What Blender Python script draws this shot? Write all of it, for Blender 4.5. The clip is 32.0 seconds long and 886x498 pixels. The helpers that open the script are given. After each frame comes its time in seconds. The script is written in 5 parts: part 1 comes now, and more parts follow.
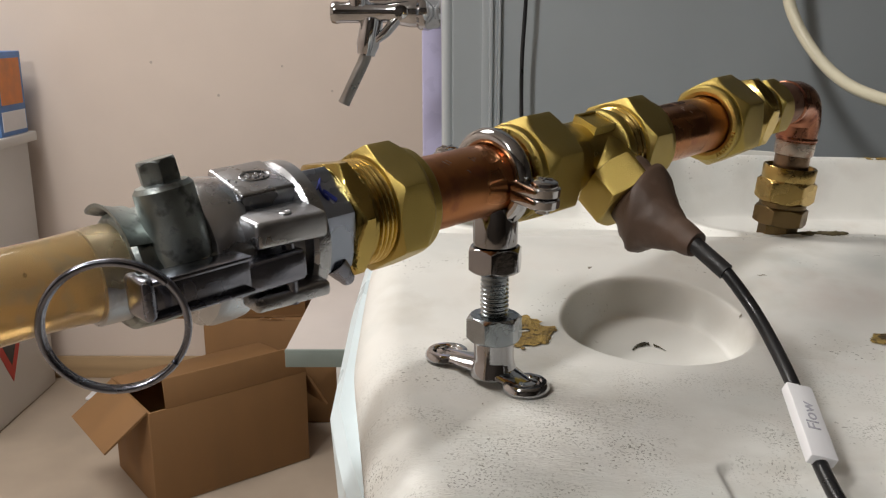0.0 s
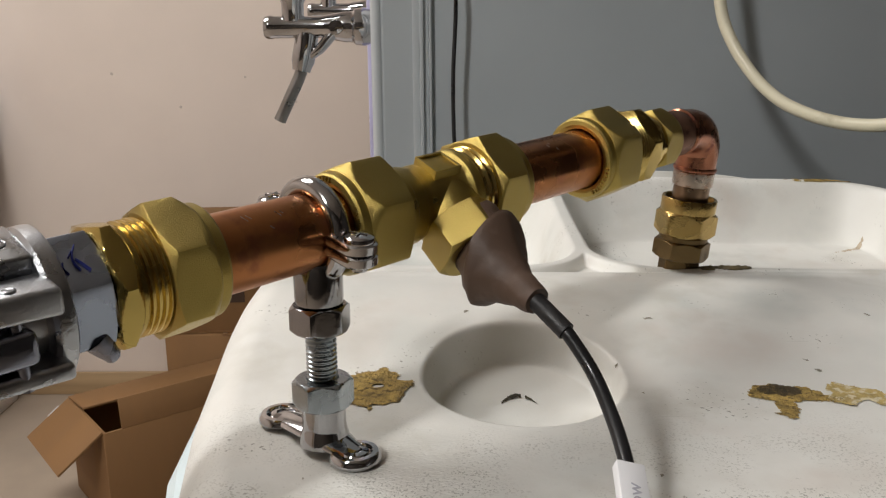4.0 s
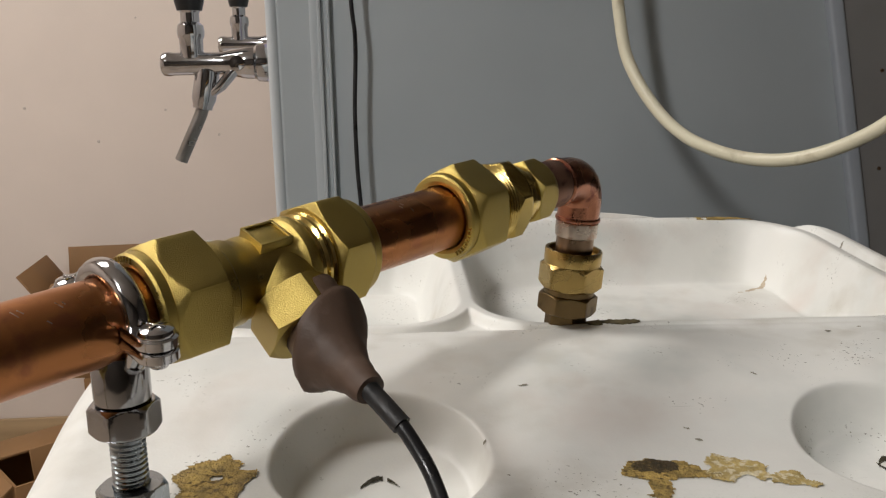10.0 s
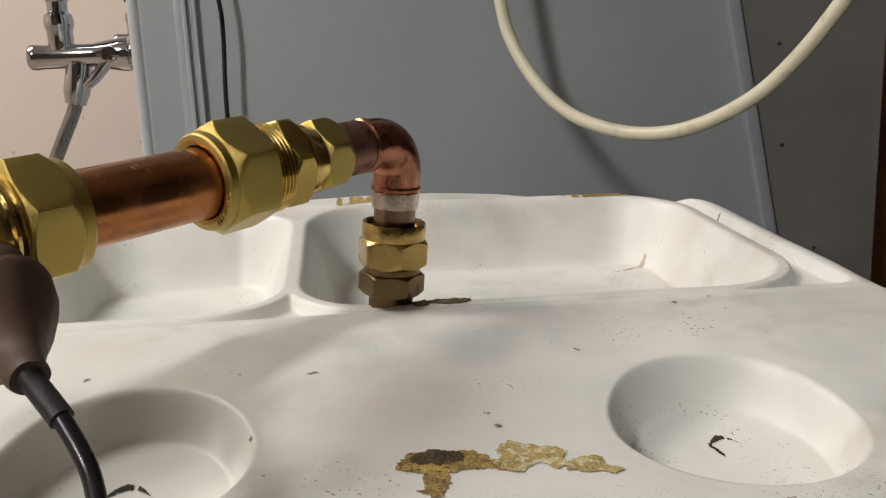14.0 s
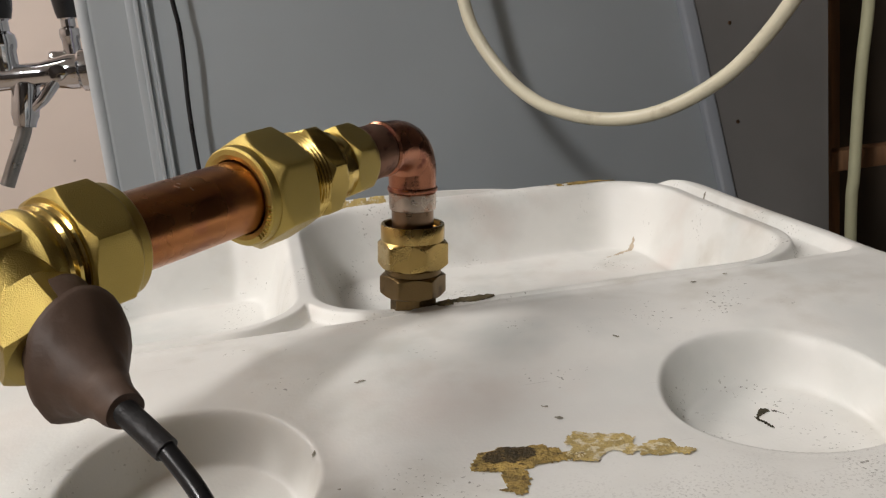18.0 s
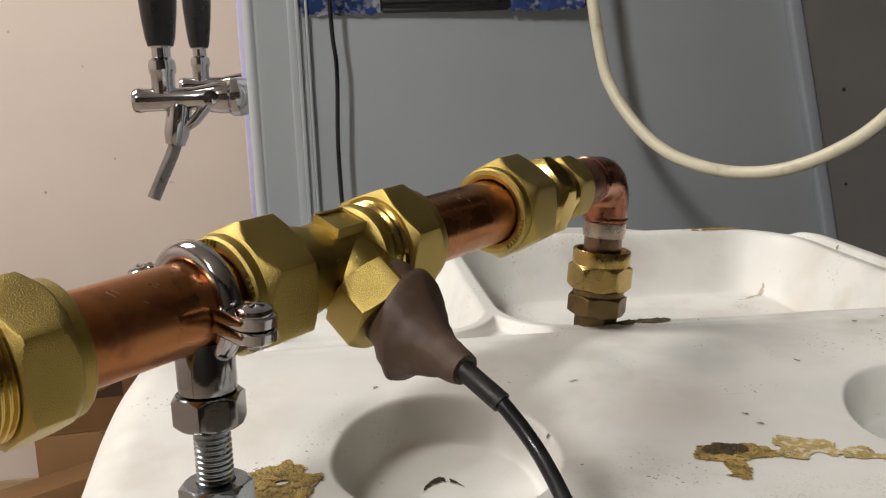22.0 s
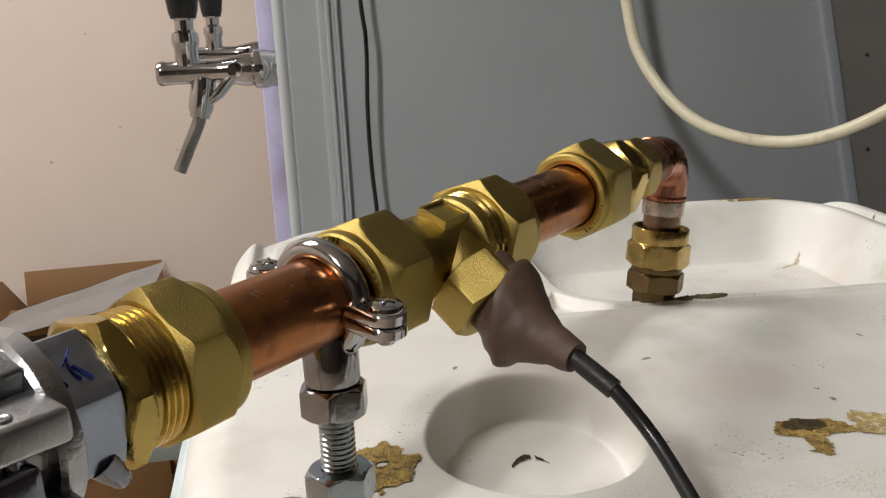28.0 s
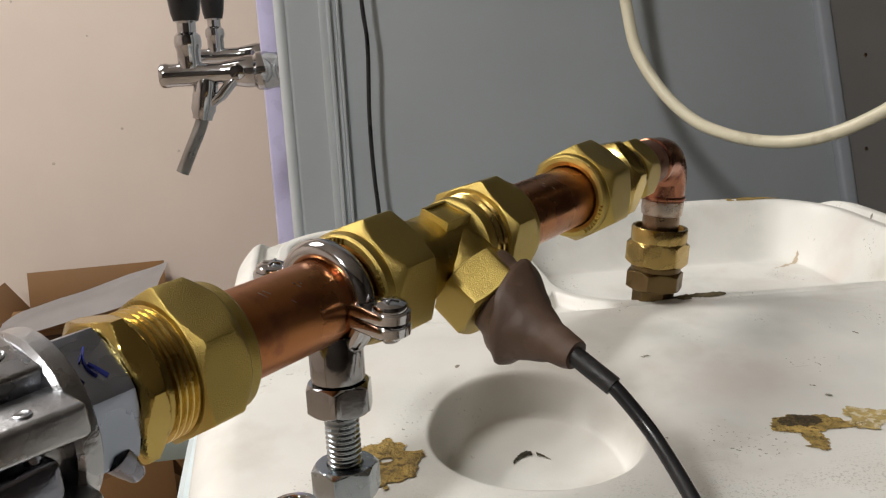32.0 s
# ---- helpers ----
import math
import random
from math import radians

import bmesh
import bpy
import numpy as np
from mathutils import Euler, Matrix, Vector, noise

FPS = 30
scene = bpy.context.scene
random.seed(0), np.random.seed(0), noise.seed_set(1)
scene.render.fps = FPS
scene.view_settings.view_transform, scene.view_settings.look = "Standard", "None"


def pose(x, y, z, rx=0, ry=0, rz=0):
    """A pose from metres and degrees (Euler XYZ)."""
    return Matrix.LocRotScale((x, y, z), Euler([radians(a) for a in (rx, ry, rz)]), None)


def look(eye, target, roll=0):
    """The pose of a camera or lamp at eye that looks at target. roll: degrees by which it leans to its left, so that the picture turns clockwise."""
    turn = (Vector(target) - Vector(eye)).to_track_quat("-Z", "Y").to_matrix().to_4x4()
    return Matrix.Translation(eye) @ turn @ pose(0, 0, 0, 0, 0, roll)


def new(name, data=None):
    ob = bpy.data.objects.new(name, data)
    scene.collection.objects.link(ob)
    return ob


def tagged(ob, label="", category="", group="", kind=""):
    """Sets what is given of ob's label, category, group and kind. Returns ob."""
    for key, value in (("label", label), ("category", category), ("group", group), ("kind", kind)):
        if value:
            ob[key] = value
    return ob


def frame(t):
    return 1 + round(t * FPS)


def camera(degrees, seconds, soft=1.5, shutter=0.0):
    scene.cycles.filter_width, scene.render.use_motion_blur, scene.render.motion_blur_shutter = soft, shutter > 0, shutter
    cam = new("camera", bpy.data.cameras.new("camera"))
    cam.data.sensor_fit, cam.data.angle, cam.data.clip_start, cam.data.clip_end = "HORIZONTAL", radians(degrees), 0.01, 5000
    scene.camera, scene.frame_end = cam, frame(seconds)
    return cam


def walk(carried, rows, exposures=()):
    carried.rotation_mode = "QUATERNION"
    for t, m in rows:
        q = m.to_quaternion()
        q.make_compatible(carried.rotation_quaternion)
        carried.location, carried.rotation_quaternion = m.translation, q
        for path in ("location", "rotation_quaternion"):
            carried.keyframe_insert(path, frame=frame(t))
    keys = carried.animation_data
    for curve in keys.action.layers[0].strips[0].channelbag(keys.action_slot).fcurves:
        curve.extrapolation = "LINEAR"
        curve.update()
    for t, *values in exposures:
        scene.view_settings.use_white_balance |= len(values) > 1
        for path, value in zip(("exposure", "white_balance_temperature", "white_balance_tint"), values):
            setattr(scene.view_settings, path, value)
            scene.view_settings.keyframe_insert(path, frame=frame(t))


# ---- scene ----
cam = camera(53.46, 32.0, 1.25)
PATH = [
    (0, (-0.00364, -0.03142, 0.10912), (-0.01498, 0.93729, -0.13878), -0.112),
    (0.5, (-0.00119, -0.02853, 0.10606), (-0.01446, 0.94004, -0.14234), -0.162),
    (1, (0.00091, -0.02257, 0.10784), (-0.01174, 0.94626, -0.13953), -0.253),
    (1.5, (0.01025, -0.01782, 0.10941), (0.00071, 0.95112, -0.13768), -0.143),
    (2, (0.02494, -0.01281, 0.11153), (0.01546, 0.95615, -0.13550), -0.228),
    (2.5, (0.03516, -0.00785, 0.11672), (0.02694, 0.96130, -0.12959), -0.373),
    (3, (0.04404, -0.00973, 0.11613), (0.03831, 0.95980, -0.12877), -0.367),
    (3.5, (0.04532, -0.00647, 0.11634), (0.04426, 0.96346, -0.12702), -0.536),
    (4, (0.04868, -0.00265, 0.11849), (0.05037, 0.96748, -0.12407), -0.428),
    (4.5, (0.06346, 0.00308, 0.12474), (0.07518, 0.97405, -0.11415), -0.355),
    (6.5, (0.06892, 0.01222, 0.09696), (0.13586, 0.98206, -0.13741), -1.942),
    (7, (0.07027, 0.01515, 0.09958), (0.13608, 0.98515, -0.13442), -2.020),
    (7.5, (0.06679, 0.01901, 0.10109), (0.13061, 0.98918, -0.13277), -2.015),
    (8, (0.06718, 0.01905, 0.10124), (0.13204, 0.98913, -0.13273), -2.012),
    (8.5, (0.06563, 0.01958, 0.10156), (0.13227, 0.98961, -0.13207), -2.035),
    (9, (0.06748, 0.01702, 0.10217), (0.13578, 0.98672, -0.13237), -2.062),
    (9.5, (0.06912, 0.01821, 0.10849), (0.13843, 0.98835, -0.12393), -1.962),
    (10, (0.08311, 0.02727, 0.12696), (0.14851, 1.00138, -0.08943), -0.983),
    (10.5, (0.09756, 0.03274, 0.13174), (0.16194, 1.00922, -0.07404), -0.589),
    (11, (0.10123, 0.03587, 0.13115), (0.16668, 1.01264, -0.07290), -0.490),
    (11.5, (0.10477, 0.03885, 0.12885), (0.16812, 1.01566, -0.07565), -0.548),
    (12, (0.11678, 0.04105, 0.13099), (0.18135, 1.01743, -0.07522), -0.566),
    (12.5, (0.13704, 0.04657, 0.13024), (0.20959, 1.02296, -0.07324), -0.603),
    (13, (0.15165, 0.05188, 0.12909), (0.22745, 1.03016, -0.06381), -1.300),
    (13.5, (0.15100, 0.05930, 0.10382), (0.24351, 1.03305, -0.10416), -2.077),
    (15.5, (0.13913, 0.05643, 0.10183), (0.29596, 1.02125, -0.10921), -3.336),
    (16, (0.13447, 0.05046, 0.11039), (0.27645, 1.01396, -0.11656), -6.366),
    (16.5, (0.13403, 0.06191, 0.10896), (0.29852, 1.02361, -0.11033), -6.391),
    (17, (0.12742, 0.05937, 0.11376), (0.30594, 1.01938, -0.10192), -5.889),
    (17.5, (0.11660, 0.06244, 0.10606), (0.29594, 1.02234, -0.10939), -5.912),
    (18, (0.11497, 0.06615, 0.10587), (0.29645, 1.02496, -0.11264), -5.816),
    (18.5, (0.11027, 0.07230, 0.10091), (0.29116, 1.03201, -0.11410), -5.429),
    (19, (0.11096, 0.06750, 0.10299), (0.29282, 1.02699, -0.11217), -5.381),
    (19.5, (0.10953, 0.06888, 0.09888), (0.29269, 1.02889, -0.11286), -5.032),
    (20, (0.11129, 0.06713, 0.10455), (0.29558, 1.02678, -0.10785), -4.982),
    (20.5, (0.07861, 0.05568, 0.11945), (0.24958, 1.02625, -0.05014), -2.883),
    (21, (0.05224, 0.04305, 0.10724), (0.19973, 1.01833, -0.05729), -2.502),
    (21.5, (0.04615, 0.03085, 0.10421), (0.18618, 1.00701, -0.06167), -2.350),
    (22, (0.04261, 0.03199, 0.10777), (0.17649, 1.00931, -0.05635), -2.268),
    (22.5, (0.04239, 0.03488, 0.10466), (0.17781, 1.01195, -0.05963), -2.208),
    (23, (0.03981, 0.03116, 0.10798), (0.17070, 1.00886, -0.05628), -2.214),
    (23.5, (0.03146, 0.04012, 0.10488), (0.15724, 1.01829, -0.06052), -2.053),
    (24, (0.02342, 0.03373, 0.10216), (0.14886, 1.01174, -0.06448), -2.007),
    (24.5, (0.02255, 0.03490, 0.11130), (0.14070, 1.01353, -0.05702), -2.350),
    (25, (0.01590, 0.03290, 0.11340), (0.13630, 1.01147, -0.05362), -2.728),
    (25.5, (0.01362, 0.02573, 0.11401), (0.13575, 1.00337, -0.05721), -2.648),
    (27.5, (0.00883, 0.02752, 0.12053), (0.14778, 0.99614, -0.08552), -2.852),
    (28, (0.01022, 0.03079, 0.11932), (0.14792, 0.99919, -0.08863), -2.928),
    (28.5, (0.00877, 0.02907, 0.12068), (0.14735, 0.99768, -0.08573), -2.904),
    (29, (0.00864, 0.02925, 0.12248), (0.14709, 0.99786, -0.08400), -2.886),
    (29.5, (0.00921, 0.02855, 0.11967), (0.14658, 0.99714, -0.08760), -2.956),
    (30, (0.01032, 0.02892, 0.12013), (0.14956, 0.99726, -0.08706), -2.967),
    (30.5, (0.00666, 0.02748, 0.12223), (0.14597, 0.99598, -0.08416), -2.987),
    (31, (0.01069, 0.02704, 0.12213), (0.14673, 0.99581, -0.08515), -3.072),
    (31.5, (0.01050, 0.02514, 0.12363), (0.14774, 0.99361, -0.08430), -3.111),
    (32, (0.00905, 0.02537, 0.12067), (0.14556, 0.99391, -0.08738), -3.129),
]
EXPOSURES = ((0, -0.05, 6480, 10), (4, -0.07, 6450, 10), (9, -0.10, 6450, 11), (10.5, -0.02, 6500, 10), (13, 0.02, 6600, 10), (16, -0.08, 6520, 12),
             (18, -0.04, 6480, 12), (20, -0.03, 6450, 12), (21.5, 0.07, 6550, 11), (24, 0.08, 6600, 10), (28, 0.05, 6550, 10), (32, 0.07, 6520, 10))
walk(cam, [(t, look(eye, target, roll)) for t, eye, target, roll in PATH], EXPOSURES)

# ---- world and light ----
world = bpy.data.worlds.new("room_air")
scene.world = world
world.use_nodes = True
world.node_tree.nodes["Background"].inputs[0].default_value = (0.9, 0.92, 1.0, 1)
world.node_tree.nodes["Background"].inputs[1].default_value = 0.02


def area_lamp(name, where, target, sx, sy, watts, colour):
    data = bpy.data.lights.new(name, "AREA")
    data.shape, data.size, data.size_y, data.energy, data.color = "RECTANGLE", sx, sy, watts, colour
    ob = new(name, data)
    ob.matrix_world = look(where, target)
    return ob


FLOOR, CEIL = -0.80, 1.55
area_lamp("ceiling_tube_light", (-1.05, -0.95, CEIL - 0.09), (-0.55, -0.30, 0), 0.16, 0.7, 48, (1.0, 0.975, 0.945))
area_lamp("ceiling_tube_light", (-1.10, 0.98, CEIL - 0.09), (-0.95, 1.0, 0), 0.6, 1.0, 27, (1.0, 0.96, 0.915))


# ---- materials ----
def rgb(c):
    return (c[0], c[1], c[2], 1.0)


def material(name, base, rough=0.5, metal=0.0, vary=0.12, scale=40.0, fine=400.0, bump=0.15, depth=0.0006, second=None, amount=0.5,
             coat=0.0, stretch=(1, 1, 1), rough_vary=0.12, trans=0.0, ior=1.45, subsurface=0.0):
    m = bpy.data.materials.new(name)
    m.use_nodes = True
    nt = m.node_tree
    n, l = nt.nodes, nt.links
    b = n["Principled BSDF"]
    tc = n.new("ShaderNodeTexCoord")
    mp = n.new("ShaderNodeMapping")
    mp.inputs["Scale"].default_value = stretch
    l.new(tc.outputs["Object"], mp.inputs[0])
    big = n.new("ShaderNodeTexNoise")
    big.inputs["Scale"].default_value, big.inputs["Detail"].default_value = scale, 5
    sm = n.new("ShaderNodeTexNoise")
    sm.inputs["Scale"].default_value, sm.inputs["Detail"].default_value = fine, 3
    l.new(mp.outputs[0], big.inputs["Vector"])
    l.new(mp.outputs[0], sm.inputs["Vector"])
    ramp = n.new("ShaderNodeValToRGB")
    lo = tuple(max(0, c * (1 - vary)) for c in base)
    hi = tuple(min(1, c * (1 + vary)) for c in base)
    ramp.color_ramp.elements[0].position, ramp.color_ramp.elements[0].color = 0.3, rgb(lo)
    ramp.color_ramp.elements[1].position, ramp.color_ramp.elements[1].color = 0.7, rgb(hi)
    l.new(big.outputs["Fac"], ramp.inputs[0])
    out = ramp.outputs[0]
    if second:
        mask = n.new("ShaderNodeTexNoise")
        mask.inputs["Scale"].default_value, mask.inputs["Detail"].default_value = scale * 2.3, 8
        l.new(mp.outputs[0], mask.inputs["Vector"])
        cut = n.new("ShaderNodeValToRGB")
        cut.color_ramp.elements[0].position, cut.color_ramp.elements[1].position = 0.62 - 0.2 * amount, 0.74 - 0.2 * amount
        l.new(mask.outputs["Fac"], cut.inputs[0])
        mix = n.new("ShaderNodeMix")
        mix.data_type = "RGBA"
        l.new(cut.outputs[0], mix.inputs["Factor"])
        l.new(out, mix.inputs["A"])
        mix.inputs["B"].default_value = rgb(second)
        out = mix.outputs["Result"]
    l.new(out, b.inputs["Base Color"])
    mr = n.new("ShaderNodeMapRange")
    mr.inputs["To Min"].default_value, mr.inputs["To Max"].default_value = max(0.02, rough - rough_vary), min(1, rough + rough_vary)
    mr.inputs["From Min"].default_value, mr.inputs["From Max"].default_value = 0.3, 0.7
    l.new(big.outputs["Fac"], mr.inputs[0])
    l.new(mr.outputs[0], b.inputs["Roughness"])
    b.inputs["Metallic"].default_value = metal
    b.inputs["Coat Weight"].default_value = coat
    b.inputs["IOR"].default_value = ior
    if trans:
        b.inputs["Transmission Weight"].default_value = trans
    if subsurface:
        b.inputs["Subsurface Weight"].default_value = subsurface
        b.inputs["Subsurface Scale"].default_value = 0.01
    if bump:
        bp = n.new("ShaderNodeBump")
        bp.inputs["Strength"].default_value, bp.inputs["Distance"].default_value = bump, depth
        l.new(sm.outputs["Fac"], bp.inputs["Height"])
        l.new(bp.outputs[0], b.inputs["Normal"])
    return m


BRASS = material("machined_brass", (0.475, 0.350, 0.105), 0.24, 1.0, 0.14, 60, 2200, 0.10, 0.0002)
BRASS_CAST = material("sandblasted_brass", (0.445, 0.338, 0.100), 0.33, 1.0, 0.10, 40, 2900, 0.62, 0.00033, rough_vary=0.06)
BRASS_AGED = material("aged_brass", (0.44, 0.31, 0.11), 0.26, 1.0, 0.12, 90, 1200, 0.2, 0.0003)
BRASS_GOLD = material("bright_brass", (0.62, 0.46, 0.15), 0.2, 1.0, 0.14, 90, 1200, 0.15, 0.0003)
BRASS_OLD = material("tarnished_brass", (0.19, 0.130, 0.060), 0.42, 1.0, 0.16, 50, 1200, 0.3, 0.0004, (0.11, 0.075, 0.038), 0.2)
COPPER = material("copper_tube", (0.45, 0.19, 0.073), 0.31, 1.0, 0.16, 45, 900, 0.1, 0.0002, (0.36, 0.145, 0.07), 0.45)
COPPER_HOT = material("heat_stained_copper", (0.37, 0.160, 0.095), 0.3, 1.0, 0.2, 60, 900, 0.2, 0.0003, (0.20, 0.075, 0.055), 0.45)
COPPER_DULL = material("dull_oxidised_copper", (0.27, 0.15, 0.105), 0.5, 1.0, 0.25, 90, 900, 0.25, 0.0003, (0.15, 0.07, 0.05), 0.4)
TUBE_BROWN = material("brown_tarnished_tube", (0.25, 0.17, 0.11), 0.35, 1.0, 0.25, 90, 900, 0.2, 0.0003)
SOLDER = material("solder_band", (0.46, 0.39, 0.33), 0.3, 1.0, 0.2, 120, 900, 0.2, 0.0003, (0.4, 0.27, 0.2), 0.5)
CHROME = material("polished_chrome", (0.50, 0.50, 0.515), 0.09, 1.0, 0.06, 70, 500, 0.1, 0.0003, rough_vary=0.05)
# darker copy of the chrome: dark reflections and shade put into the colour
CHROME_DARK = material("shaded_chrome", (0.36, 0.36, 0.37), 0.12, 1.0, 0.1, 70, 500, 0.1, 0.0003, rough_vary=0.05)
ZINC = material("zinc_plated_steel", (0.39, 0.43, 0.46), 0.26, 1.0, 0.12, 90, 1200, 0.15, 0.0002)
# steel darkened and tinted: a dark blue reflection is put into the colour
STEEL_HEX = material("steel_blue_reflection", (0.35, 0.39, 0.475), 0.30, 1.0, 0.1, 80, 900, 0.15, 0.0003)
ALU = material("cast_aluminium", (0.46, 0.47, 0.49), 0.30, 1.0, 0.12, 80, 900, 0.3, 0.0004)
GALV = material("galvanised_clamp", (0.32, 0.355, 0.345), 0.42, 1.0, 0.25, 90, 900, 0.3, 0.0004, (0.14, 0.15, 0.15), 0.5)
SPOUT = material("dull_grey_spout", (0.27, 0.255, 0.24), 0.34, 1.0, 0.08, 60, 500, 0.1, 0.0003)
STEEL_DARK = material("dark_steel_lever", (0.27, 0.28, 0.33), 0.25, 1.0, 0.2, 70, 900, 0.15, 0.0003)
BLACK = material("black_rubber", (0.012, 0.012, 0.013), 0.32, 0.0, 0.2, 60, 900, 0.1, 0.0002)
BLACK_SHRINK = material("heat_shrink", (0.018, 0.017, 0.017), 0.5, 0.0, 0.2, 120, 900, 0.4, 0.0004)
SEALANT = material("brown_sealant", (0.084, 0.050, 0.033), 0.60, 0.0, 0.16, 60, 500, 0.25, 0.0006, (0.105, 0.066, 0.047), 0.3)
PAPER = material("white_label", (0.78, 0.78, 0.80), 0.5, 0.0, 0.03, 60, 900, 0.1, 0.0002)
INK = material("pen_ink", (0.42, 0.42, 0.47), 0.6, bump=0)
INK_BLUE = material("blue_marker", (0.012, 0.02, 0.16), 0.7, bump=0)
LIDMAT = material("worn_white_plastic", (0.775, 0.772, 0.735), 0.40, 0.0, 0.06, 13, 900, 0.16, 0.0004)


def add_grime(m):
    """Clusters of fine dark mould dots, greenish smudges and hairline scratches in the plastic."""
    nt = m.node_tree
    n, l = nt.nodes, nt.links
    bsdf = n["Principled BSDF"]
    base = bsdf.inputs["Base Color"].links[0].from_socket
    tc = n.new("ShaderNodeTexCoord")

    def tex(scale, detail, lo, hi, vec=None):
        t = n.new("ShaderNodeTexNoise")
        t.inputs["Scale"].default_value, t.inputs["Detail"].default_value = scale, detail
        l.new(vec or tc.outputs["Object"], t.inputs["Vector"])
        r = n.new("ShaderNodeMapRange")
        r.inputs["From Min"].default_value, r.inputs["From Max"].default_value = lo, hi
        l.new(t.outputs["Fac"], r.inputs[0])
        return r.outputs[0]

    def times(a, b, c=1.0):
        k = n.new("ShaderNodeMath")
        k.operation = "MULTIPLY"
        l.new(a, k.inputs[0])
        l.new(b, k.inputs[1])
        s = n.new("ShaderNodeMath")
        s.operation = "MULTIPLY"
        l.new(k.outputs[0], s.inputs[0])
        s.inputs[1].default_value = c
        return s.outputs[0]

    def over(under, fac, colour):
        mix = n.new("ShaderNodeMix")
        mix.data_type = "RGBA"
        l.new(fac, mix.inputs["Factor"])
        l.new(under, mix.inputs["A"])
        mix.inputs["B"].default_value = rgb(colour)
        return mix.outputs["Result"]

    def either(a, b):
        k = n.new("ShaderNodeMath")
        k.operation = "MAXIMUM"
        l.new(a, k.inputs[0])
        l.new(b, k.inputs[1])
        return k.outputs[0]

    sep = n.new("ShaderNodeSeparateXYZ")
    l.new(tc.outputs["Object"], sep.inputs[0])
    front = n.new("ShaderNodeMapRange")
    front.inputs["From Min"].default_value, front.inputs["From Max"].default_value = 0.295, 0.215
    l.new(sep.outputs["Y"], front.inputs[0])
    # wide cool and warm clouds in the aged plastic
    cool = times(tex(17, 4, 0.47, 0.66), tex(6, 2, 0.35, 0.60), 0.62)
    warm = times(tex(23, 4, 0.50, 0.70), tex(9, 2, 0.42, 0.62), 0.52)
    base = over(base, cool, (0.50, 0.54, 0.52))
    base = over(base, warm, (0.66, 0.575, 0.52))
    smudge = times(tex(42, 7, 0.48, 0.72), tex(11, 2, 0.42, 0.66), 0.62)
    base = over(base, smudge, (0.50, 0.47, 0.40))
    # hairline scratches in two directions
    for turn in (0.5, -0.35):
        mp = n.new("ShaderNodeMapping")
        mp.inputs["Scale"].default_value, mp.inputs["Rotation"].default_value = (40, 1100, 40), (0, 0, turn)
        l.new(tc.outputs["Object"], mp.inputs[0])
        base = over(base, times(tex(1.0, 1, 0.76, 0.79, mp.outputs[0]), tex(14, 2, 0.55, 0.63), 0.35), (0.40, 0.38, 0.34))
    # mould dots: clusters anywhere, and peppering towards the front edge
    film = times(tex(60, 6, 0.42, 0.72), front.outputs[0], 0.34)
    base = over(base, film, (0.47, 0.44, 0.38))
    cluster = times(tex(620, 3, 0.640, 0.675), tex(26, 4, 0.56, 0.64), 0.75)
    pepper = times(times(tex(1150, 3, 0.565, 0.615), tex(48, 6, 0.44, 0.62), 1.0), front.outputs[0], 0.72)
    coarse = times(times(tex(620, 4, 0.64, 0.70), tex(33, 4, 0.50, 0.62), 1.0), front.outputs[0], 0.70)
    out = over(base, either(either(cluster, pepper), coarse), (0.15, 0.14, 0.105))
    l.new(out, bsdf.inputs["Base Color"])
    # the skin is wrinkled at the front corner
    mp = n.new("ShaderNodeMapping")
    mp.inputs["Scale"].default_value, mp.inputs["Rotation"].default_value = (330, 900, 300), (0, 0, 0.35)
    l.new(tc.outputs["Object"], mp.inputs[0])
    wrinkle = n.new("ShaderNodeTexNoise")
    wrinkle.inputs["Scale"].default_value, wrinkle.inputs["Detail"].default_value, wrinkle.inputs["Distortion"].default_value = 1.0, 2, 1.2
    l.new(mp.outputs[0], wrinkle.inputs["Vector"])
    skin = n.new("ShaderNodeBump")
    skin.inputs["Strength"].default_value, skin.inputs["Distance"].default_value = 0.85, 0.0010
    side = n.new("ShaderNodeMapRange")
    side.inputs["From Min"].default_value, side.inputs["From Max"].default_value = 0.085, 0.015
    l.new(sep.outputs["X"], side.inputs[0])
    l.new(times(times(wrinkle.outputs["Fac"], front.outputs[0]), times(tex(22, 3, 0.38, 0.58), side.outputs[0])), skin.inputs["Height"])
    l.new(bsdf.inputs["Normal"].links[0].from_socket, skin.inputs["Normal"])
    l.new(skin.outputs[0], bsdf.inputs["Normal"])


add_grime(LIDMAT)
BODYMAT = material("pale_blue_plastic", (0.66, 0.76, 0.80), 0.32, 0.0, 0.05, 14, 500, 0.1, 0.0004)
STAIN = material("ochre_flaked_patch", (0.36, 0.25, 0.075), 0.8, 0.0, 0.5, 190, 900, 0.9, 0.0012, (0.13, 0.085, 0.028), 0.5)
STAIN_DARK = material("dark_brown_patch", (0.07, 0.05, 0.022), 0.8, 0.0, 0.5, 200, 900, 0.9, 0.0012, (0.16, 0.11, 0.04), 0.4)
STAIN_PALE = material("pale_ochre_patch", (0.45, 0.34, 0.13), 0.8, 0.0, 0.3, 200, 900, 0.7, 0.001, (0.62, 0.55, 0.38), 0.6)
MOSS = material("dark_crack_dirt", (0.045, 0.038, 0.02), 0.9, 0.0, 0.5, 200, 900, 0.8, 0.001)
GREYPANEL = material("grey_painted_panel", (0.375, 0.412, 0.432), 0.45, 0.0, 0.05, 6, 500, 0.1, 0.0004)
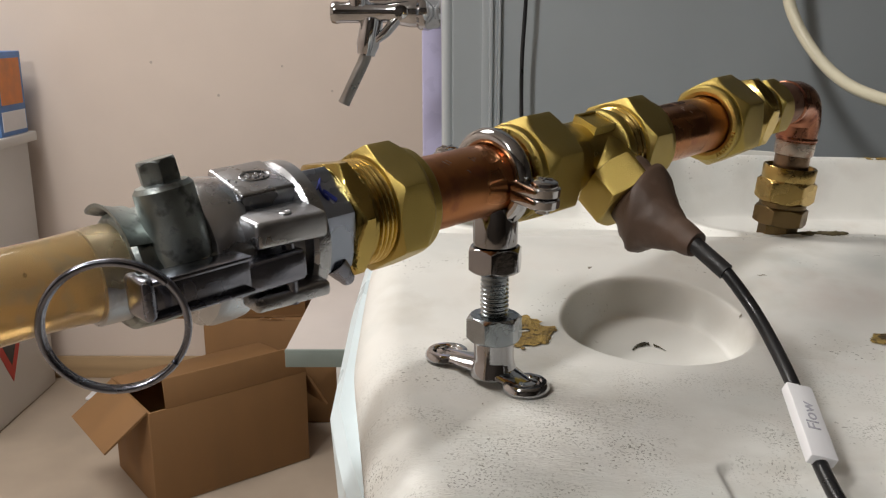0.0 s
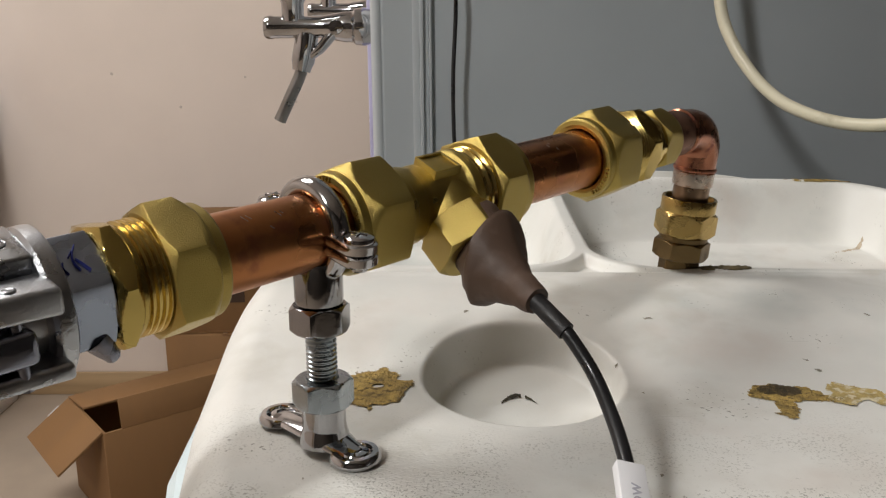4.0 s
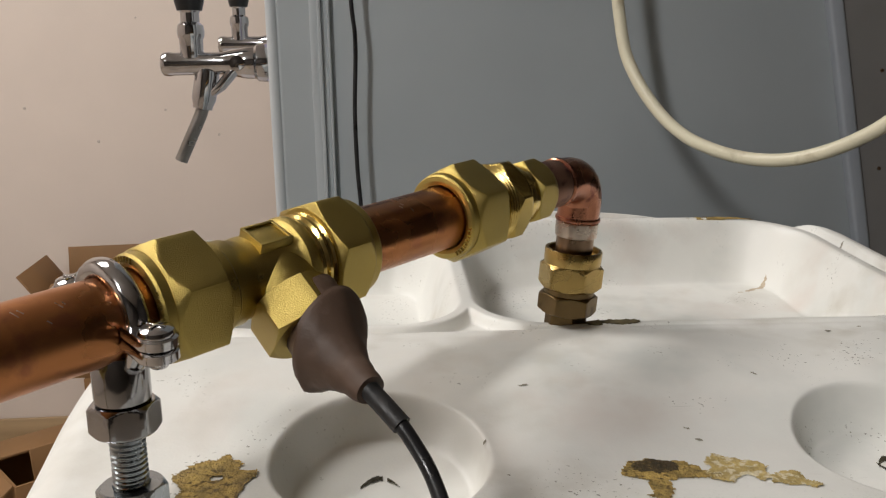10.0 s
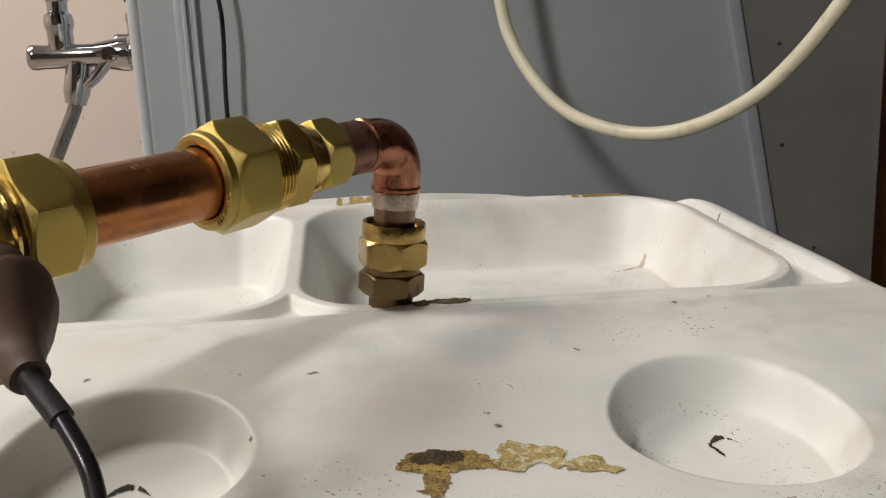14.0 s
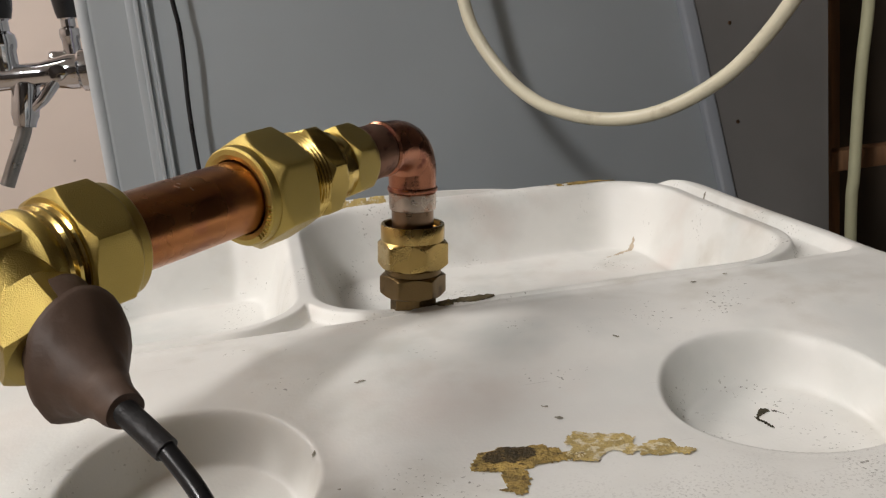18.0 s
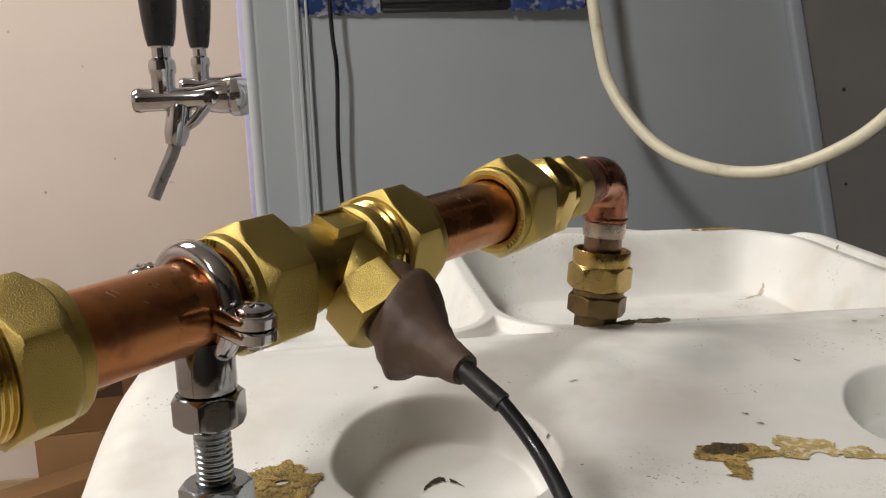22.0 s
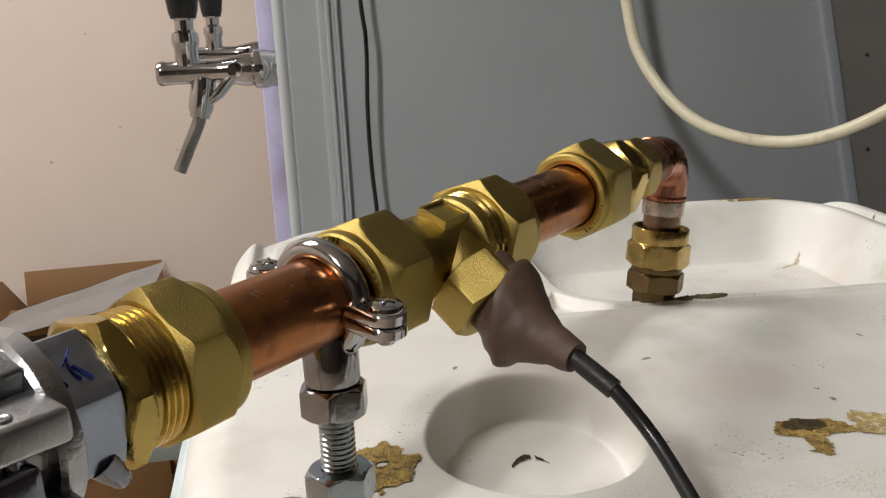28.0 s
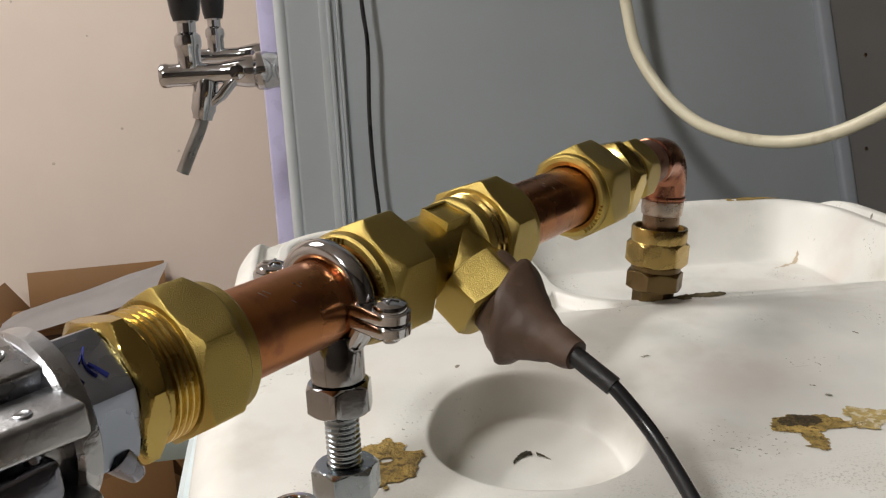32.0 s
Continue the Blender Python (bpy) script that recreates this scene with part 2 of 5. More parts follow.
GREYTRIM = material("aluminium_trim", (0.50, 0.54, 0.565), 0.42, 0.25, 0.03, 20, 500, 0.05, 0.0003, rough_vary=0.04, stretch=(1, 1, 0.1))
# lilac stands in for cool light beside the fridge's left edge
LILAC = material("lilac_gleam", (0.52, 0.50, 0.72), 0.3, 0.0, 0.05, 20, 500, 0.05, 0.0003)
PINKWALL = material("cream_wall_paint", (0.67, 0.578, 0.510), 0.6, 0.0, 0.04, 4, 220, 0.12, 0.001)
# for unseen surfaces, kept dark so that the metal parts reflect a dark room
DARKWALL = material("dark_unseen_backing", (0.06, 0.05, 0.042), 0.6, 0.0, 0.2, 6, 200, 0.3, 0.001, stretch=(4, 4, 0.5))
WHITEPANEL = material("white_laminate", (0.70, 0.70, 0.69), 0.4, 0.0, 0.04, 6, 300, 0.05, 0.0004)
CEILMAT = material("ceiling_paint", (0.68, 0.66, 0.63), 0.8, 0.0, 0.03, 5, 200, 0.1, 0.001)
FLOORMAT = material("pale_vinyl_floor", (0.40, 0.33, 0.26), 0.5, 0.0, 0.1, 9, 240, 0.1, 0.0006)
CARD = material("brown_cardboard", (0.235, 0.125, 0.050), 0.72, 0.0, 0.1, 12, 320, 0.2, 0.0006, stretch=(1, 1, 0.2))
SKIRT = material("light_brown_skirting", (0.42, 0.29, 0.16), 0.5, 0.0, 0.15, 8, 200, 0.15, 0.0006, stretch=(0.3, 4, 4))
CARD_DARK = material("printed_brown", (0.07, 0.04, 0.025), 0.7, 0.0, 0.1, 30, 300, 0.05)
HOSE = material("cream_hose", (0.66, 0.62, 0.47), 0.36, 0.0, 0.07, 22, 300, 0.08, 0.0004, (0.45, 0.40, 0.28), 0.12)
HOSE_OLD = material("greenish_hose", (0.52, 0.52, 0.34), 0.45, 0.0, 0.1, 22, 300, 0.08, 0.0004)
VINYL = material("yellowed_vinyl_hose", (0.90, 0.74, 0.46), 0.12, 0.0, 0.08, 30, 300, 0.1, 0.0004, trans=0.85, rough_vary=0.05)
VINYL_CORE = material("cloudy_hose_inside", (0.80, 0.62, 0.34), 0.30, 0.0, 0.25, 70, 300, 0.1, 0.0004, (0.62, 0.60, 0.55), 0.4, rough_vary=0.05, trans=0.6)
WOOD = material("rough_brown_post", (0.24, 0.125, 0.06), 0.7, 0.0, 0.35, 14, 200, 0.5, 0.001, stretch=(6, 6, 0.6))
DARKBOARD = material("dark_recess_board", (0.07, 0.055, 0.04), 0.8, 0.0, 0.3, 12, 200, 0.3, 0.001)
BLACKPLASTIC = material("black_plastic", (0.02, 0.02, 0.022), 0.35, 0.0, 0.1, 30, 500, 0.1, 0.0003)
BLUEFILM = material("blue_plastic_film", (0.06, 0.11, 0.34), 0.2, 0.0, 0.5, 40, 200, 0.6, 0.002, (0.65, 0.7, 0.78), 0.6)
RED = material("red_print", (0.55, 0.06, 0.05), 0.5, bump=0.05)
ORANGE = material("orange_print", (0.7, 0.25, 0.08), 0.5, bump=0.05)
BLUEPRINT = material("blue_print", (0.12, 0.25, 0.55), 0.5, bump=0.05)
LAMPGLOW = bpy.data.materials.new("lamp_diffuser")
LAMPGLOW.use_nodes = True
LAMPGLOW.node_tree.nodes["Principled BSDF"].inputs["Emission Color"].default_value = (1, 0.95, 0.88, 1)
LAMPGLOW.node_tree.nodes["Principled BSDF"].inputs["Emission Strength"].default_value = 2.0


# ---- mesh helpers ----
def finish(bm, m=None, angle=35):
    me = bpy.data.meshes.new("mesh")
    bmesh.ops.recalc_face_normals(bm, faces=bm.faces)
    bm.to_mesh(me)
    bm.free()
    me.polygons.foreach_set("use_smooth", [True] * len(me.polygons))
    me.set_sharp_from_angle(angle=radians(angle))
    if m:
        me.materials.append(m)
    return me


def part(name, bm, m, parent=None, label="", at=None, angle=35):
    """One mesh object, under a thing or a part; at: its pose in the world."""
    ob = new(name, finish(bm, m, angle) if isinstance(bm, bmesh.types.BMesh) else bm)
    if parent:
        ob.parent = parent
        ob.matrix_parent_inverse = Matrix.Identity(4)
        base = parent.matrix_basis if not parent.parent else parent.parent.matrix_basis @ parent.matrix_basis
        if at is not None:
            ob.matrix_basis = base.inverted() @ at
    elif at is not None:
        ob.matrix_basis = at
    if label:
        ob["label"] = label
    return ob


def thing(name, label, category, at=Matrix.Identity(4), group="", kind=""):
    ob = new(name)
    ob.empty_display_size = 0.01
    ob.matrix_basis = at
    return tagged(ob, label, category, group, kind)


def lathe(profile, segs=48, bm=None, closed=True):
    """Rows of (radius, z) turned about z."""
    bm = bm or bmesh.new()
    rings = []
    for r, z in profile:
        rings.append([bm.verts.new((r * math.cos(2 * math.pi * k / segs), r * math.sin(2 * math.pi * k / segs), z)) for k in range(segs)])
    for a, b in zip(rings, rings[1:]):
        for k in range(segs):
            bm.faces.new((a[k], a[(k + 1) % segs], b[(k + 1) % segs], b[k]))
    if closed:
        bm.faces.new(rings[0][::-1])
        bm.faces.new(rings[-1])
    return bm


def hexnut(af, z0, z1, hole=0.0, chamfer0=0.0015, chamfer1=0.0015, turn=0.0, bm=None, segs=96):
    """A hexagon across flats af from z0 to z1, its corners turned off to a cone at each end, and a hole if given."""
    bm = bm or bmesh.new()
    corner, low = af / math.sqrt(3) * 0.985, af * 0.486
    zs = [z0 + chamfer0 * q for q in (0, 0.2, 0.4, 0.6, 0.8, 1.0)] if chamfer0 else [z0]
    zs += [z1 - chamfer1 * q for q in (1.0, 0.8, 0.6, 0.4, 0.2, 0)] if chamfer1 else [z1]
    rings = []
    for z in zs:
        row = []
        a0 = low + (corner - low) * ((z - z0) / chamfer0) if chamfer0 else corner
        a1 = low + (corner - low) * ((z1 - z) / chamfer1) if chamfer1 else corner
        cap = min(a0, a1, corner)
        for k in range(segs):
            a = 2 * math.pi * k / segs
            r = (af / 2) / math.cos((a % (math.pi / 3)) - math.pi / 6)
            r = min(r, cap)
            row.append(bm.verts.new((r * math.cos(a + turn), r * math.sin(a + turn), z)))
        rings.append(row)
    for a, b in zip(rings, rings[1:]):
        for k in range(segs):
            bm.faces.new((a[k], a[(k + 1) % segs], b[(k + 1) % segs], b[k]))
    if hole:
        inner = []
        for z in (z0, z1):
            inner.append([bm.verts.new((hole * math.cos(2 * math.pi * k / segs + turn), hole * math.sin(2 * math.pi * k / segs + turn), z)) for k in range(segs)])
        for k in range(segs):
            j = (k + 1) % segs
            bm.faces.new((rings[0][j], rings[0][k], inner[0][k], inner[0][j]))
            bm.faces.new((rings[-1][k], rings[-1][j], inner[1][j], inner[1][k]))
            bm.faces.new((inner[0][j], inner[0][k], inner[1][k], inner[1][j]))
    else:
        bm.faces.new(rings[0][::-1])
        bm.faces.new(rings[-1])
    return bm


def block(x0, x1, y0, y1, z0, z1, bevel=0.0, segs=2, bm=None):
    own = bmesh.new()
    bmesh.ops.create_cube(own, size=1, matrix=Matrix.LocRotScale(((x0 + x1) / 2, (y0 + y1) / 2, (z0 + z1) / 2), None, (x1 - x0, y1 - y0, z1 - z0)))
    if bevel:
        bmesh.ops.bevel(own, geom=own.edges[:], offset=bevel, segments=segs, affect="EDGES", profile=0.5)
    if bm is None:
        return own
    return join(bm, own)


def join(bm, other, m=None):
    me = bpy.data.meshes.new("tmp")
    if m is not None:
        other.transform(m)
    other.to_mesh(me)
    other.free()
    bm.from_mesh(me)
    bpy.data.meshes.remove(me)
    return bm


def smooth_path(points, steps=10):
    """Catmull-Rom through the points."""
    p = [Vector(q) for q in points]
    p = [2 * p[0] - p[1]] + p + [2 * p[-1] - p[-2]]
    out = []
    for i in range(1, len(p) - 2):
        for k in range(steps):
            t = k / steps
            a, b, c, d = p[i - 1], p[i], p[i + 1], p[i + 2]
            out.append(0.5 * ((2 * b) + (c - a) * t + (2 * a - 5 * b + 4 * c - d) * t * t + (3 * b - a - 3 * c + d) * t ** 3))
    out.append(p[-2])
    return out


def tube(points, radius, segs=16, closed=False, bm=None, flat=1.0):
    """A tube along points; radius is a number or one for each point; flat squeezes it along its second axis."""
    bm = bm or bmesh.new()
    pts = [Vector(q) for q in points]
    n = len(pts)
    rad = radius if isinstance(radius, (list, tuple)) else [radius] * n
    rings = []
    up = None
    for i, q in enumerate(pts):
        ahead = (pts[(i + 1) % n] - pts[i - 1]) if closed else (pts[min(i + 1, n - 1)] - pts[max(i - 1, 0)])
        ahead.normalize()
        if up is None:
            up = Vector((0, 0, 1)) if abs(ahead.z) < 0.9 else Vector((1, 0, 0))
        side = ahead.cross(up).normalized()
        up = side.cross(ahead).normalized()
        rings.append([bm.verts.new(q + rad[i] * (math.cos(2 * math.pi * k / segs) * side + flat * math.sin(2 * math.pi * k / segs) * up)) for k in range(segs)])
    for i in range(n if closed else n - 1):
        a, b = rings[i], rings[(i + 1) % n]
        for k in range(segs):
            bm.faces.new((a[k], a[(k + 1) % segs], b[(k + 1) % segs], b[k]))
    if not closed:
        bm.faces.new(rings[0][::-1])
        bm.faces.new(rings[-1])
    return bm


def frame_of(origin, ahead, up=(0, 0, 1)):
    """Z along ahead, X as near to up as may be, Y the third axis."""
    z = Vector(ahead).normalized()
    x = (Vector(up) - z * z.dot(Vector(up))).normalized()
    y = z.cross(x)
    m = Matrix((x, y, z)).transposed().to_4x4()
    m.translation = Vector(origin)
    return m


def sheet(outline, z0, z1, bm=None):
    """A flat plate with the given outline of (x, y), from z0 to z1."""
    bm = bm or bmesh.new()
    low = [bm.verts.new((x, y, z0)) for x, y in outline]
    top = [bm.verts.new((x, y, z1)) for x, y in outline]
    n = len(low)
    for k in range(n):
        bm.faces.new((low[k], low[(k + 1) % n], top[(k + 1) % n], top[k]))
    bm.faces.new(low[::-1])
    bm.faces.new(top)
    return bm


# ---- the room ----
def wall(name, bm, m, label):
    return tagged(part(name, bm, m, at=Matrix.Identity(4)), label, "", "", "structure")


WALL_Y = 2.15
wall("floor", block(-2.2, 2.4, -2.0, 2.3, FLOOR - 0.1, FLOOR), FLOORMAT, "pale beige vinyl floor of a utility room")
wall("ceiling", block(-2.2, 2.4, -2.0, 2.3, CEIL, CEIL + 0.1), CEILMAT, "off-white painted ceiling above the bench")
wall("wall_north", block(-2.2, 2.4, WALL_Y, WALL_Y + 0.12, FLOOR, CEIL), PINKWALL, "cream pink painted wall with small marks")
# south and east walls are unseen, added dark to deepen reflections in the metal
wall("wall_south", block(-2.2, 2.4, -2.12, -2.0, FLOOR, CEIL), DARKWALL, "unseen wall coloured dark so that the metals reflect dark")
wall("wall_west", block(-2.32, -2.2, -2.0, WALL_Y, FLOOR, CEIL), PINKWALL, "cream painted side wall of the utility room")
wall("wall_east", block(2.4, 2.52, -2.0, WALL_Y, FLOOR, CEIL), DARKWALL, "unseen side wall coloured dark to darken reflections")
wall("baseboard", block(-2.2, 0.2, WALL_Y - 0.014, WALL_Y - 0.002, FLOOR, FLOOR + 0.06, 0.003), SKIRT, "light brown wooden skirting board along the wall")
for lx, ly in ((-1.05, -0.95), (-1.10, 0.98)):
    lamp = thing("ceiling_light", "long white ceiling tube light with opal cover", "ceiling light", pose(lx, ly, CEIL - 0.001), "ceiling lights")
    part("housing", block(-0.12, 0.12, -0.5, 0.5, -0.03, 0.0, 0.006), WHITEPANEL, lamp, at=pose(lx, ly, CEIL - 0.001))
    part("diffuser", block(-0.10, 0.10, -0.48, 0.48, -0.055, -0.031, 0.008), LAMPGLOW, lamp, "glowing opal diffuser", pose(lx, ly, CEIL - 0.001))

# ---- the cooler lid: a height field ----
LX0, LX1, LY0, LY1 = -0.0445, 0.393, 0.140, 0.648
LCX = 0.5 * (LX0 + LX1)


def smooth(t):
    t = np.clip(t, 0, 1)
    return t * t * (3 - 2 * t)


def rounded_rect(x, y, x0, x1, y0, y1, r):
    qx, qy = np.abs(x - (x0 + x1) / 2) - (x1 - x0) / 2 + r, np.abs(y - (y0 + y1) / 2) - (y1 - y0) / 2 + r
    return np.hypot(np.maximum(qx, 0), np.maximum(qy, 0)) + np.minimum(np.maximum(qx, qy), 0) - r


CUPS = ((0.0793, 0.3112, 0.0392, 0.0140), (0.2684, 0.3085, 0.0398, 0.0165))
BASINS = ((0.128, 0.355, 0.420, 0.606, 0.042), (-0.010, 0.119, 0.424, 0.600, 0.036))


def plane(x, y):
    return 0.0027 - 0.0113 * (x - 0.2593) + 0.0592 * (y - 0.4627)


def draw_in(y, slope=0.75):
    """How much the sides draw together towards the front."""
    return 1 + slope * 0.5 * ((0.300 - y) + np.sqrt((0.300 - y) ** 2 + 0.012 ** 2))


def lid_outline(x, y):
    x = LCX + (x - LCX) * draw_in(y)
    bow = 0.030 * ((x - LCX) / 0.21) ** 2 * smooth((y - 0.35) / 0.3)
    return np.maximum(rounded_rect(x, y + bow, LX0, LX1, LY0 - 0.3, LY1, 0.055), rounded_rect(x, y, LX0, LX1, LY0, LY1 + 0.3, 0.075))


def lid_height(x, y):
    z = plane(x, y)
    z = z - 0.0055 * (1 - smooth((y - 0.300) / 0.055)) + 0.0032 * np.exp(-((y - 0.378) / 0.034) ** 2)
    z = z + 0.0030 * np.maximum(1 - ((x - LCX) / 0.2) ** 2, 0) * smooth((y - 0.50) / 0.10)
    z = z + 0.0016 * np.exp(-((x - 0.215) / 0.035) ** 2 - ((y - 0.375) / 0.03) ** 2) - 0.0012 * np.exp(-((x - 0.255) / 0.02) ** 2 - ((y - 0.372) / 0.025) ** 2)
    for cx, cy, r, deep in CUPS:
        d = np.hypot(x - cx, y - cy) - r
        z = z - (deep + 0.0015) * smooth(-d / 0.0082) - 0.0006 * np.exp(-(d / 0.006) ** 2)
    d = np.maximum(rounded_rect(x, y, -0.028, 0.372, 0.412, 0.834, 0.008), rounded_rect(x, y, -0.028, 0.372, 0.212, 0.634, 0.05))
    z = z - 0.0050 * smooth((-d + 0.001) / 0.003) + 0.0006 * np.exp(-((d - 0.004) / 0.003) ** 2)
    inner = np.minimum.reduce([rounded_rect(x, y, *q) for q in BASINS])
    z = z + 0.0056 * smooth((0.0095 - inner) / 0.003)
    for x0, x1, y0, y1, r in BASINS:
        d = rounded_rect(x, y, x0, x1, y0, y1, r)
        z = z - 0.040 * smooth((-d + 0.002) / 0.020)
    d = rounded_rect(x, y, 0.0735, 0.272, -0.2, 0.2055, 0.006)
    z = z - 0.0028 * smooth((-d + 0.001) / 0.003)
    d = lid_outline(x, y)
    z = z + 0.0016 * np.exp(-((d + 0.012) / 0.006) ** 2) * smooth((y - 0.40) / 0.05)
    rr = 0.020
    t = np.clip(d + rr, 0, rr)
    return z - (rr - np.sqrt(np.maximum(rr * rr - t * t, 0)))


def grid_mesh(x, y, z, m, keep=None):
    ny, nx = x.shape
    co = np.stack([x, y, z], -1).reshape(-1, 3)
    i = np.arange(nx * ny).reshape(ny, nx)
    f = np.stack([i[:-1, :-1], i[:-1, 1:], i[1:, 1:], i[1:, :-1]], -1).reshape(-1, 4)
    if keep is not None:
        f = f[keep[:-1, :-1].reshape(-1)]
        used = np.unique(f)
        remap = np.full(len(co), -1)
        remap[used] = np.arange(len(used))
        co, f = co[used], remap[f]
    me = bpy.data.meshes.new("mesh")
    me.from_pydata(co.tolist(), [], f.tolist())
    me.polygons.foreach_set("use_smooth", [True] * len(me.polygons))
    me.materials.append(m)
    me.update()
    return me


def lid_mesh():
    gx, gy = np.meshgrid(np.arange(LX0 - 0.034, LX1 + 0.0345, 0.001), np.arange(LY0 - 0.034, LY1 + 0.0345, 0.001))
    d = lid_outline(gx, gy)
    e = 1e-4
    nx, ny = (lid_outline(gx + e, gy) - d) / e, (lid_outline(gx, gy + e) - d) / e
    out = np.maximum(d, 0)
    px, py = gx - nx * out, gy - ny * out
    z = lid_height(px, py) - np.minimum(out, 0.034)
    wave = np.array([noise.noise(Vector((a * 14, b * 14, 0.0))) for a, b in zip(px.ravel(), py.ravel())]).reshape(px.shape)
    return grid_mesh(px, py, z + 0.0006 * wave, LIDMAT)


def patch_mesh(x0, x1, y0, y1, field, m, step=0.0006, lift=0.00035):
    """A thin ragged patch on the lid wherever field(x, y) is above zero."""
    gx, gy = np.meshgrid(np.arange(x0, x1, step), np.arange(y0, y1, step))
    rough = np.array([noise.fractal(Vector((a * 130, b * 130, 3.1)), 1.0, 2.0, 5) for a, b in zip(gx.ravel(), gy.ravel())]).reshape(gx.shape)
    v = field(gx, gy) + 0.62 * rough
    z = lid_height(gx, gy) + lift + 0.0005 * np.abs(rough)
    return grid_mesh(gx, gy, z, m, v > 0)


def bump_at(x, y, cx, cy, rx, ry, turn=0.0):
    c, s = math.cos(turn), math.sin(turn)
    u, v = c * (x - cx) + s * (y - cy), -s * (x - cx) + c * (y - cy)
    return 1 - np.sqrt((u / rx) ** 2 + (v / ry) ** 2)


def arc_crack(x, y, cx, cy, half, sag, width):
    """A thin arched split with a small gap in it."""
    u = (x - cx) / half
    w = width * np.maximum(1.0 - 0.75 * np.abs(u + 0.25), 0.12)
    f = 1.0 - np.abs(y - (cy - sag * u * u)) / w
    return np.where((np.abs(u) < 1) & (np.abs(u - 0.28) > 0.10), f, -2.0) - 0.1


lid = thing("cooler_cover", "worn white plastic cooler lid with cup holders and two basins", "cooler lid", pose(LCX, 0.35, plane(LCX, 0.35)))
part("lid_shell", lid_mesh(), LIDMAT, lid, at=Matrix.Identity(4))
part("stain", patch_mesh(0.004, 0.044, 0.276, 0.322, lambda x, y: 1.8 * bump_at(x, y, 0.0232, 0.2985, 0.0122, 0.0138, 0.3) + 0.05 - 3.2 * (np.hypot((x - 0.0243) * 0.8, y - 0.3005) < 0.0017), STAIN), None, lid, "ochre flaked patch beside the pipe stand", Matrix.Identity(4))
part("stain", patch_mesh(0.15, 0.20, 0.258, 0.310, lambda x, y: np.maximum.reduce([bump_at(x, y, 0.176, 0.2945, 0.0150, 0.0062, -0.1), bump_at(x, y, 0.1700, 0.2840, 0.0034, 0.0080, -0.2), bump_at(x, y, 0.1680, 0.2795, 0.0040, 0.0016), bump_at(x, y, 0.1635, 0.2935, 0.0045, 0.004)]) - 0.05, STAIN), None, lid, "dark ochre flaked patch between the cup holders", Matrix.Identity(4))
part("stain", patch_mesh(0.155, 0.195, 0.282, 0.306, lambda x, y: bump_at(x, y, 0.1725, 0.2970, 0.0075, 0.0042, 0.1) - 0.05, STAIN_DARK, lift=0.0005), None, lid, "dark brown crust on the ochre patch", Matrix.Identity(4))
part("stain", patch_mesh(0.185, 0.232, 0.262, 0.312, lambda x, y: np.maximum(bump_at(x, y, 0.1960, 0.2955, 0.0085, 0.0072, 0.2), bump_at(x, y, 0.2100, 0.2880, 0.0200, 0.0085, -0.35) - 0.48), STAIN_PALE), None, lid, "pale ochre flaked patch", Matrix.Identity(4))
part("stain", patch_mesh(0.29, 0.358, 0.594, 0.626, lambda x, y: np.where(y > 0.6065, bump_at(x, y, 0.3265, 0.6115, 0.0260, 0.0075, 0.08) + 0.2, -2.0), STAIN), None, lid, "ochre patch on the back rim", Matrix.Identity(4))
part("stain", patch_mesh(0.130, 0.215, 0.612, 0.650, lambda x, y: bump_at(x, y, 0.172, 0.630, 0.026, 0.0052, -0.05) - 0.05, STAIN_PALE), None, lid, "pale ochre patch on the back rim", Matrix.Identity(4))
part("stain", patch_mesh(0.290, 0.350, 0.555, 0.60, lambda x, y: bump_at(x, y, 0.326, 0.576, 0.017, 0.0022, 0.45) - 0.35, material("faint_brown_smear", (0.54, 0.45, 0.33), 0.6, 0.0, 0.15, 200, 900, 0.3)), None, lid, "faint brown stain inside the basin", Matrix.Identity(4))
seam = smooth_path([(0.172, 0.4150, 0), (0.178, 0.4132, 0), (0.184, 0.4138, 0), (0.191, 0.4128, 0), (0.2005, 0.4130, 0)], 12)
seam = [Vector((q.x, q.y, float(lid_height(q.x, q.y)) + 0.0006)) for q in seam]
roll_ = tube(seam, [0.0022 * math.sin(math.pi * min(1.0, (i + 2) / 14, (len(seam) + 1 - i) / 9) / 2) for i in range(len(seam))], 14, flat=0.55)
for v in roll_.verts:
    v.co += 0.0007 * noise.noise_vector(v.co * 320) + 0.0004 * noise.noise_vector(v.co * 900)
part("old_seal", roll_, material("olive_seal", (0.13, 0.105, 0.055), 0.7, 0.0, 0.4, 200, 900, 0.6, 0.0008), lid, "lumpy olive-brown strip of old seal", Matrix.Identity(4))
part("crack", patch_mesh(0.066, 0.090, 0.311, 0.329, lambda x, y: arc_crack(x, y, 0.0783, 0.3205, 0.0070, 0.0048, 0.0021), MOSS, 0.0004, 0.0002), None, lid, "black crack in the cup holder", Matrix.Identity(4))
part("crack", patch_mesh(0.255, 0.288, 0.305, 0.337, lambda x, y: np.maximum(arc_crack(x, y, 0.2712, 0.3245, 0.0056, 0.0040, 0.0013), bump_at(x, y, 0.2672, 0.3185, 0.0036, 0.0005, -1.2)), MOSS, 0.0004, 0.0002), None, lid, "black crack in the cup holder", Matrix.Identity(4))


